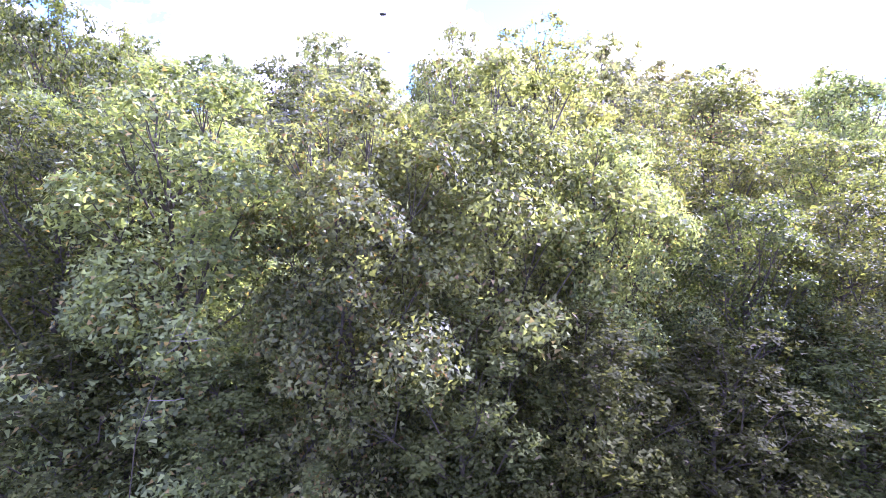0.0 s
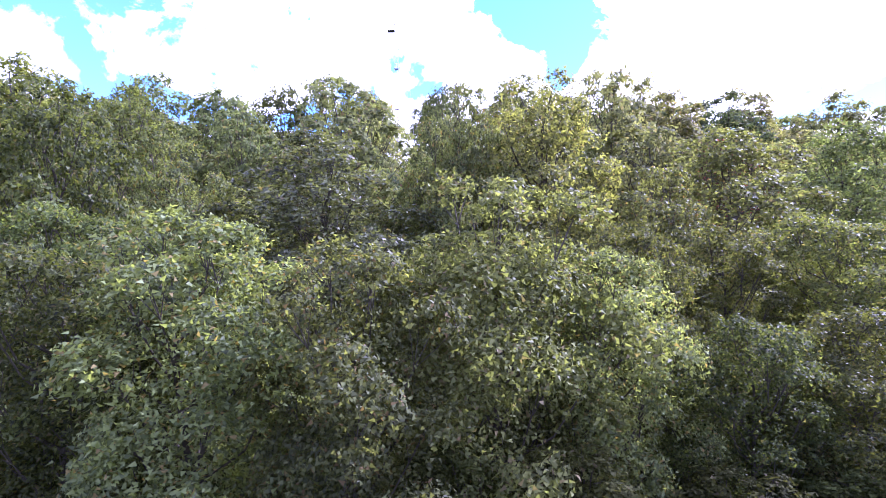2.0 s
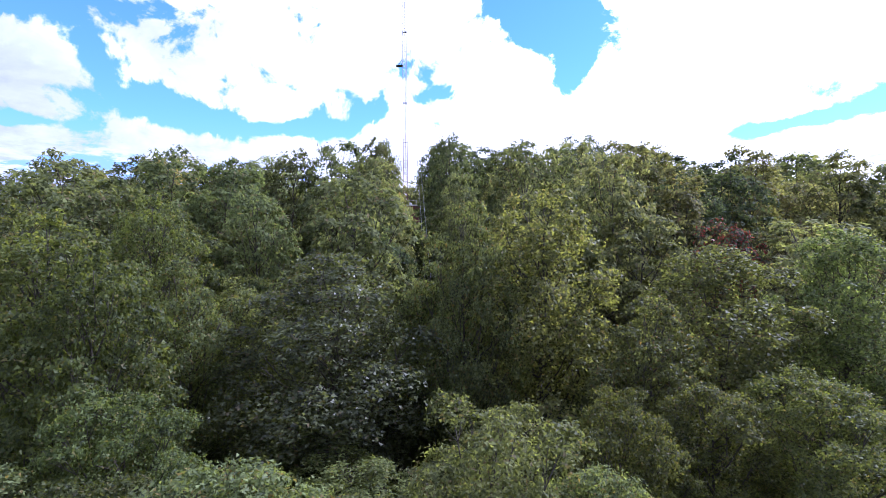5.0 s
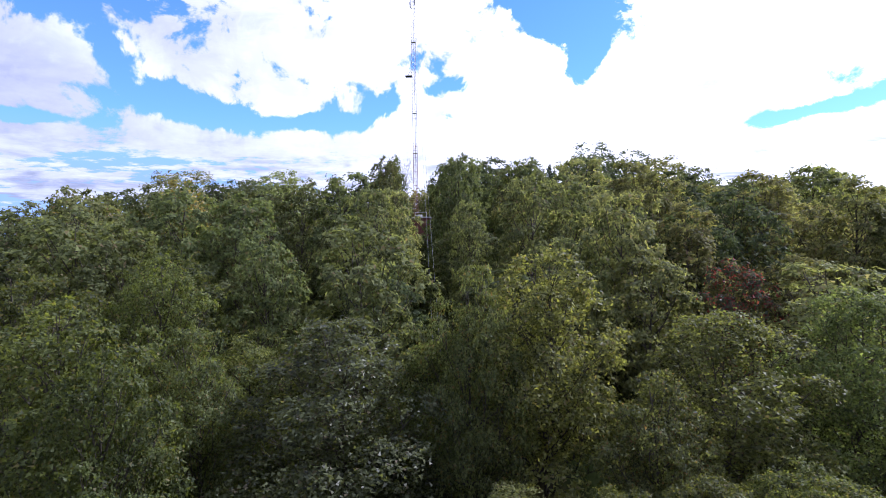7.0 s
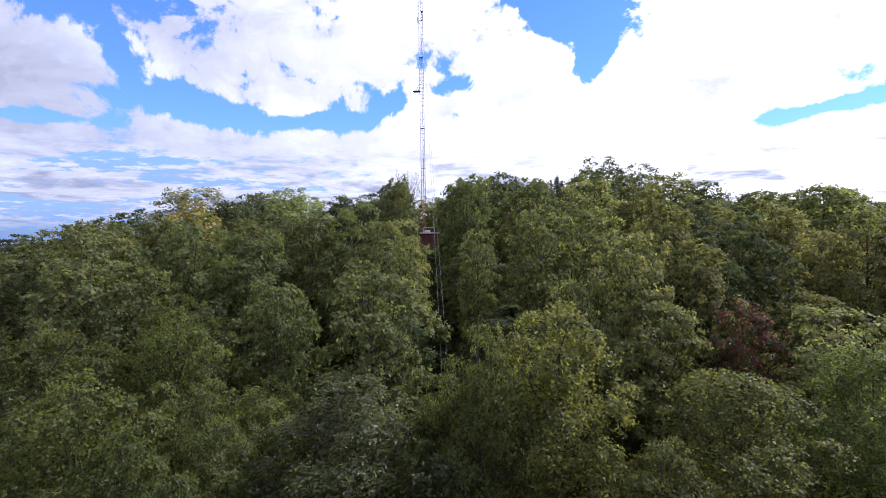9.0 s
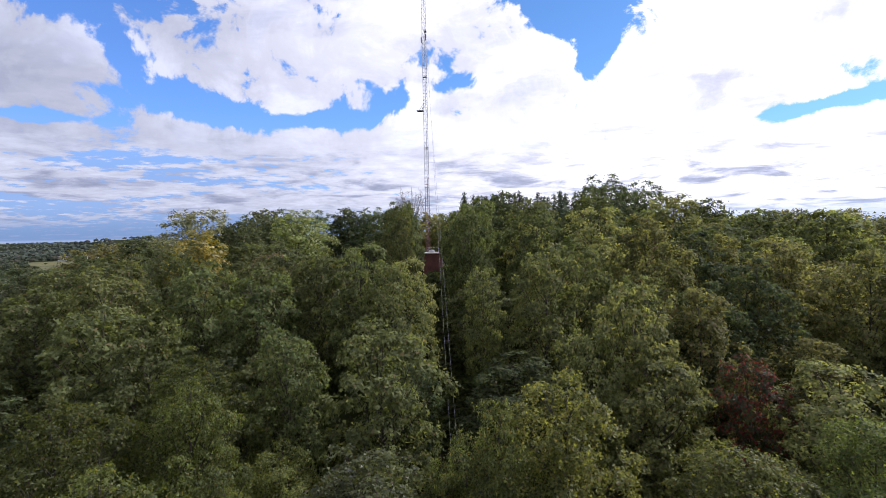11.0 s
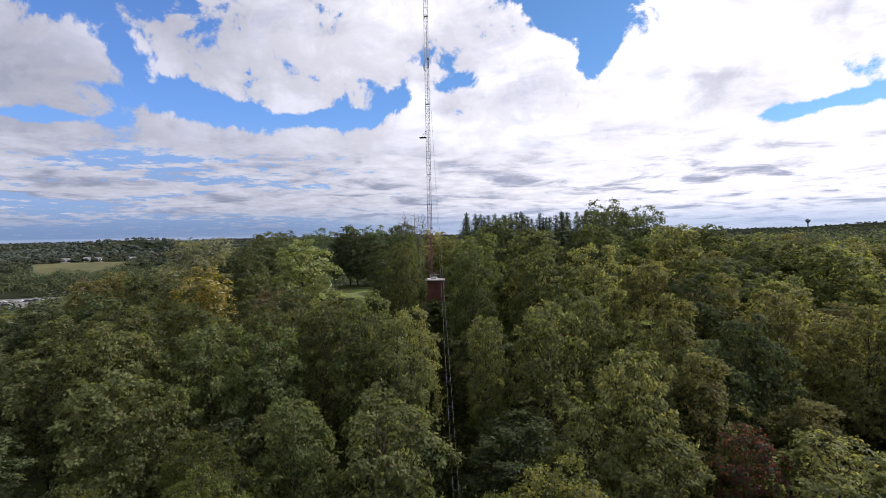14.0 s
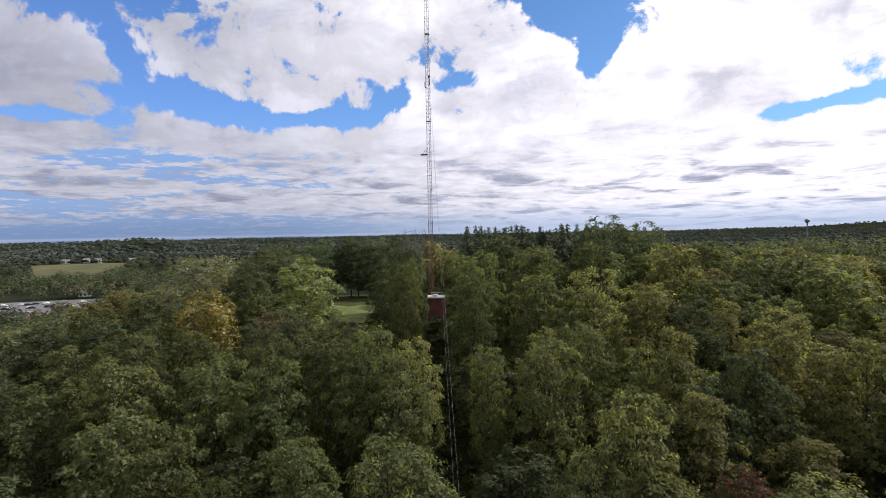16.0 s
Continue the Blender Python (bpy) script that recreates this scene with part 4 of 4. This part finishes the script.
def build_hut():
    x0, x1, y0, y1 = -9.9, -7.0, 86.6, 89.6
    g, top = float(land(-8.4, 86.0)) - 0.3, 19.3
    root = new("equipment_hut")
    tagged(root, "red-brown brick hut with a flat concrete roof below the mast", "hut")
    w = 0.22
    for nm, b in (("wall", (x0, x1, y0 + 0.02, y0 + w, g, top)), ("wall", (x0, x1, y1 - w, y1, g, top)), ("wall", (x0, x0 + w, y0 + w, y1 - w, g, top)), ("wall", (x1 - w, x1, y0 + w, y1 - w, g, top))):
        part(nm, box_bm(*b), BRICK, root)
    part("roof_slab", box_bm(x0 - 0.22, x1 + 0.22, y0 - 0.25, y1 + 0.2, top + 0.003, top + 0.22, bevel=0.03), CONCRETE, root, "pale concrete roof slab")
    part("vent_box", box_bm(-9.1, -8.2, 87.2, 88.0, top + 0.223, top + 0.62, bevel=0.04), STEEL, root, "grey metal vent box")
    part("ledge", box_bm(x0 - 0.5, x1 + 0.6, y0 - 0.7, y0 - 0.0, g - 0.4, g + 0.35, bevel=0.04), CONCRETE, root, "concrete ledge at the foot")
    rail = [[((-9.2, 86.9, top + 0.2), 0.03), ((-9.2, 86.9, top + 1.05), 0.03)], [((-7.4, 86.9, top + 0.2), 0.03), ((-7.4, 86.9, top + 1.05), 0.03)], [((-9.3, 86.9, top + 1.0), 0.035), ((-7.3, 86.9, top + 1.0), 0.035)]]
    rods("rail", rail, STEEL, root, 5, "grey tube rail")
    part("door", box_bm(-8.9, -8.0, y0 - 0.03, y0 + 0.017, g + 0.4, g + 2.4, bevel=0.01), BLACK_METAL, root, "dark steel door")
    return root


build_hut()


# ---- the plain: fields, roads, houses, woods ----
def sheet(name, corners, mat, label, cat, lift=0.12, n=14):
    """A patch laid over the ground between four corners."""
    a, b, c, d = [np.array(p, float) for p in corners]
    v, f = [], []
    for i in range(n + 1):
        for j in range(n + 1):
            s, t = i / n, j / n
            p = (a * (1 - s) + b * s) * (1 - t) + (d * (1 - s) + c * s) * t
            v.append([p[0], p[1], float(land(p[0], p[1])) + lift])
    for i in range(n):
        for j in range(n):
            k = i * (n + 1) + j
            f.append([k, k + n + 1, k + n + 2, k + 1])
    return tagged(new(name, mesh_of(name, v, f, mat, True)), label, cat, kind="structure")


sheet("lawn", [(-27, 90), (-18.5, 92), (-24, 110), (-38, 108)], GRASS, "sunlit mown lawn between the trees on the hill", "lawn", 0.35)
sheet("field", [(-475, 500), (-420, 535), (-560, 770), (-735, 770)], FIELD, "pale green hay field out on the plain", "field", 0.6, 24)
sheet("car_park", [(-290, 270), (-244, 294), (-294, 370), (-370, 340)], ASPHALT, "pale worn asphalt car park beyond the wood", "car park", 0.3)


def gable_house(x, y, turn, w, d, h, wall_mat, label):
    root = new("house")
    root.matrix_world = pose(x, y, float(land(x, y)) - 0.2, 0, 0, turn)
    part("wall", box_bm(-w / 2, w / 2, -d / 2, d / 2, -0.5, h), wall_mat, root)
    bm = bmesh.new()
    o, rise = 0.5, d * 0.32
    P = [(-w / 2 - o, -d / 2 - o, h - 0.1), (w / 2 + o, -d / 2 - o, h - 0.1), (w / 2 + o, d / 2 + o, h - 0.1), (-w / 2 - o, d / 2 + o, h - 0.1), (-w / 2 - o, 0, h + rise), (w / 2 + o, 0, h + rise)]
    vs = [bm.verts.new(p) for p in P]
    for q in ((0, 1, 5, 4), (2, 3, 4, 5), (1, 2, 5), (3, 0, 4), (3, 2, 1, 0)):
        bm.faces.new([vs[i] for i in q])
    part("roof", bm, SHINGLE, root, "grey shingled gable roof")
    for k in (-0.3, 0.0, 0.3):
        part("window", box_bm(w * k - 0.6, w * k + 0.6, -d / 2 - 0.05, -d / 2 + 0.05, 1.0, 2.4), DARK_GLASS, root)
    return tagged(root, label, "house", "houses on the plain")


for x, y, turn, w in ((-700, 800, 30, 12), (-672, 812, 50, 9), (-640, 798, 20, 11), (-575, 790, 60, 9), (-372, 600, 35, 12), (-350, 622, 70, 10), (-338, 590, 10, 9)):
    gable_house(x, y, turn, w, 8, 4.6, WHITE_PAINT, "white house with a grey roof at the edge of the field")
for x, y, turn, w in ((-322, 386, 40, 9), (-345, 405, 15, 8), (-300, 384, 60, 7)):
    gable_house(x, y, turn, w, 5, 2.5, WHITE_PAINT, "low white building beside the car park")


def car_proto(mat):
    root = new("car")
    bm = bmesh.new()
    prof = [(-2.1, 0.35), (2.1, 0.35), (2.15, 0.75), (1.2, 0.92), (0.6, 1.42), (-1.2, 1.45), (-1.9, 0.98), (-2.15, 0.8)]
    for s in (-0.85, 0.85):
        [bm.verts.new((px, s * (0.85 if pz > 1.2 else 1), pz)) for px, pz in prof]
    bm.verts.ensure_lookup_table()
    n = len(prof)
    bm.faces.new(bm.verts[:n][::-1])
    bm.faces.new(bm.verts[n:])
    for i in range(n):
        j = (i + 1) % n
        bm.faces.new((bm.verts[i], bm.verts[j], bm.verts[n + j], bm.verts[n + i]))
    part("body", bm, mat, root)
    part("windscreen", box_bm(-1.0, 0.5, -0.80, 0.80, 1.0, 1.3), DARK_GLASS, root)
    for x in (-1.3, 1.3):
        for y in (-0.8, 0.8):
            b = bmesh.new()
            bmesh.ops.create_cone(b, cap_ends=True, segments=12, radius1=0.33, radius2=0.33, depth=0.2, matrix=Matrix.Translation((x, y, 0.33)) @ Matrix.Rotation(radians(90), 4, "X"))
            part("wheel", b, RUBBER, root)
    return tagged(root, "small parked car on the asphalt car park", "car", "parked cars")


CAR_DARK = mottled("dark_car_paint", (0.02, 0.022, 0.03), (0.04, 0.042, 0.05), 3.0, 0.25)
protos = [car_proto(WHITE_PAINT), car_proto(CAR_DARK)]
for i in range(26):
    s, t = rng.uniform(0.1, 0.9), rng.choice((0.2, 0.5, 0.75)) + rng.uniform(-0.03, 0.03)
    x = (-290 + 46 * s) * (1 - t) + (-370 + 76 * s) * t
    y = (270 + 24 * s) * (1 - t) + (340 + 30 * s) * t
    copy_thing(protos[i % 2], pose(x, y, float(land(x, y)) + 0.32, 0, 0, 30 + rng.uniform(-4, 4)))
for p in protos:
    for o in (*p.children, p):
        bpy.data.objects.remove(o)


def build_water_tower(x, y):
    root = new("water_tower")
    root.matrix_world = pose(x, y, float(land(x, y)))
    tagged(root, "distant bulb-topped water tower on a single stem", "water tower")
    up = 46.0 - float(land(x, y))
    prof = [(3.2, 0), (2.2, 4), (1.9, up - 9), (2.6, up - 6), (6.5, up - 2.5), (8.2, up + 1), (7.8, up + 4), (5.5, up + 6.6), (2.0, up + 8.0), (0.05, up + 8.2)]
    for nm, rows in (("stem", prof[:4]), ("tank", prof[3:])):
        a = np.linspace(0, 2 * np.pi, 25)[:-1]
        v = np.concatenate([np.column_stack([r * np.cos(a), r * np.sin(a), np.full(24, z)]) for r, z in rows])
        f = [[i * 24 + j, i * 24 + (j + 1) % 24, (i + 1) * 24 + (j + 1) % 24, (i + 1) * 24 + j] for i in range(len(rows) - 1) for j in range(24)]
        child(nm, mesh_of(nm, v, f, TANK_BLUE, True), root)


build_water_tower(0.579 * 1900, 1900)


def inside(x, y, corners):
    c = np.array(corners, float)
    ok = np.ones(len(x), bool)
    for i in range(4):
        a, b = c[i], c[(i + 1) % 4]
        ok &= (b[0] - a[0]) * (y - a[1]) - (b[1] - a[1]) * (x - a[0]) > -6
    return ok


# Haze over distant trees is put into a lifted leaf colour.
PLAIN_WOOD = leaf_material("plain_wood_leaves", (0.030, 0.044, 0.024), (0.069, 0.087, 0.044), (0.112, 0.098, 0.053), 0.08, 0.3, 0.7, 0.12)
FIELD_PLOT = [(-475, 500), (-420, 535), (-560, 770), (-735, 770)]
PARK_PLOT = [(-290, 270), (-244, 294), (-294, 370), (-370, 340)]


def wood_sites(g, n, r0, r1, a0, a1, thin):
    """Places of trees on the plain, clear of the field, the car park and the hill."""
    r = r0 * (r1 / r0) ** g.uniform(0, 1, n)
    a = g.uniform(a0, a1, n)
    x, y = r * np.sin(a), r * np.cos(a)
    wild = np.sin(x / 95 + 0.7) * np.cos(y / 120) + 0.6 * np.sin((x - y) / 60) + 0.3 * g.normal(size=n)
    keep = wild > thin - 0.9
    for q in (FIELD_PLOT, PARK_PLOT):
        keep &= ~inside(x, y, q)
    keep &= ~((x < -0.70 * y) & (r > 290) & (r < 540) & (g.uniform(0, 1, n) < 0.30))
    keep &= ~((y < 178) & (x > -0.62 * y - 20) & (x < 1.05 * y + 4))
    return x[keep], y[keep]


def far_woods(name, n, r0, r1, size, leaves, leaf, mat, label, seed, thin=0.5, a0=-1.02, a1=0.80):
    """Woods on the plain: crowns of loose leaf clumps joined into one mesh."""
    g = np.random.default_rng(seed)
    x, y = wood_sites(g, n, r0, r1, a0, a1, thin)
    s = size * g.uniform(0.7, 1.3, len(x))
    z = land(x, y)
    P, O = [], []
    for i in range(len(x)):
        d = g.normal(size=(leaves, 3))
        d[:, 2] = np.abs(d[:, 2]) * 0.9 - 0.15
        d /= np.linalg.norm(d, axis=1)[:, None]
        lump = 1 + 0.22 * np.sin(d[:, 0] * 5 + i) * np.cos(d[:, 1] * 4 + 2 * i)
        P.append(np.array([x[i], y[i], z[i] + s[i] * 0.75]) + d * (s[i] * lump * g.uniform(0.85, 1.05, leaves))[:, None] * np.array([1, 1, 1.15]))
        O.append(d)
    v, f = leaf_faces(g, np.concatenate(P), np.concatenate(O), leaf, leaf * 0.8, 0.2, 0.35, tri=True)
    return tagged(new(name, mesh_of(name, v, f, mat)), label, "woods", kind="stuff")


# Aerial haze is put into the base colour: leaves bluer and paler.
HAZED_WOOD = leaf_material("hazed_wood_leaves", (0.032, 0.043, 0.036), (0.062, 0.078, 0.062), (0.080, 0.080, 0.055), 0.06, 0.15, 0.9, 0.02)


def far_crowns(name, n, r0, r1, size, mat, label, seed, thin, rings=4, sides=9):
    """Farther woods: lumpy closed crowns joined into one mesh."""
    g = np.random.default_rng(seed)
    x, y = wood_sites(g, n, r0, r1, -1.02, 0.80, thin)
    z = land(x, y)
    lat = np.linspace(-0.35, 1.45, rings + 1)
    lon = np.linspace(0, 2 * np.pi, sides + 1)[:-1]
    A, B = np.meshgrid(lat, lon, indexing="ij")
    unit = np.stack([np.cos(A) * np.cos(B), np.cos(A) * np.sin(B), np.sin(A)], axis=-1).reshape(-1, 3)
    quad = np.array([[i * sides + j, i * sides + (j + 1) % sides, (i + 1) * sides + (j + 1) % sides, (i + 1) * sides + j] for i in range(rings) for j in range(sides)])
    V, F = [], []
    for i in range(len(x)):
        s = size * g.uniform(0.6, 1.35)
        wobble = g.uniform(0.72, 1.2, len(unit))[:, None]
        V.append(unit * wobble * np.array([s, s, s * g.uniform(0.5, 0.8)]) + np.array([x[i], y[i], z[i] + s * 0.55]))
        F.append(quad + i * len(unit))
    return tagged(new(name, mesh_of(name, np.concatenate(V), np.concatenate(F), mat)), label, "woods", kind="stuff")


far_woods("distant_woods", 560, 95, 340, 3.4, 200, 0.75, LEAF_DUSK, "green woods down the flank of the hill", 76, -0.4, -0.95, -0.58)
far_woods("distant_woods", 120, 95, 300, 3.2, 220, 0.75, FAR_OLIVE, "browning trees down the flank of the hill", 77, -0.4, -0.95, -0.58)
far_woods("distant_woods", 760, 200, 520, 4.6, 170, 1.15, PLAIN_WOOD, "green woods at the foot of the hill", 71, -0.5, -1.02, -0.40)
far_woods("distant_woods", 160, 220, 560, 4.4, 170, 1.15, LEAF_RUST, "browning trees on the plain", 72, 0.0, -1.02, -0.40)
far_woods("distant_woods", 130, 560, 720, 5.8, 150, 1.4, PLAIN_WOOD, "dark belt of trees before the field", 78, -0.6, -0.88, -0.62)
far_woods("distant_woods", 640, 170, 420, 5.0, 140, 1.0, FAR_DARK, "green woods beyond the crest of the hill", 79, -1.2, 0.32, 0.78)
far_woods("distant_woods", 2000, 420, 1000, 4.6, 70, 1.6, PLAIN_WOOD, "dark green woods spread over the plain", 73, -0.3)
far_crowns("distant_woods", 4200, 850, 1700, 4.6, PLAIN_LEAF, "dark green woods farther over the plain, cloud shadow in their colour", 75, -0.5, 3, 7)
far_crowns("distant_woods", 10500, 1400, 4700, 6.2, HAZED_WOOD, "far woods along the horizon, haze put into their colour", 74, -0.9, 2, 5)
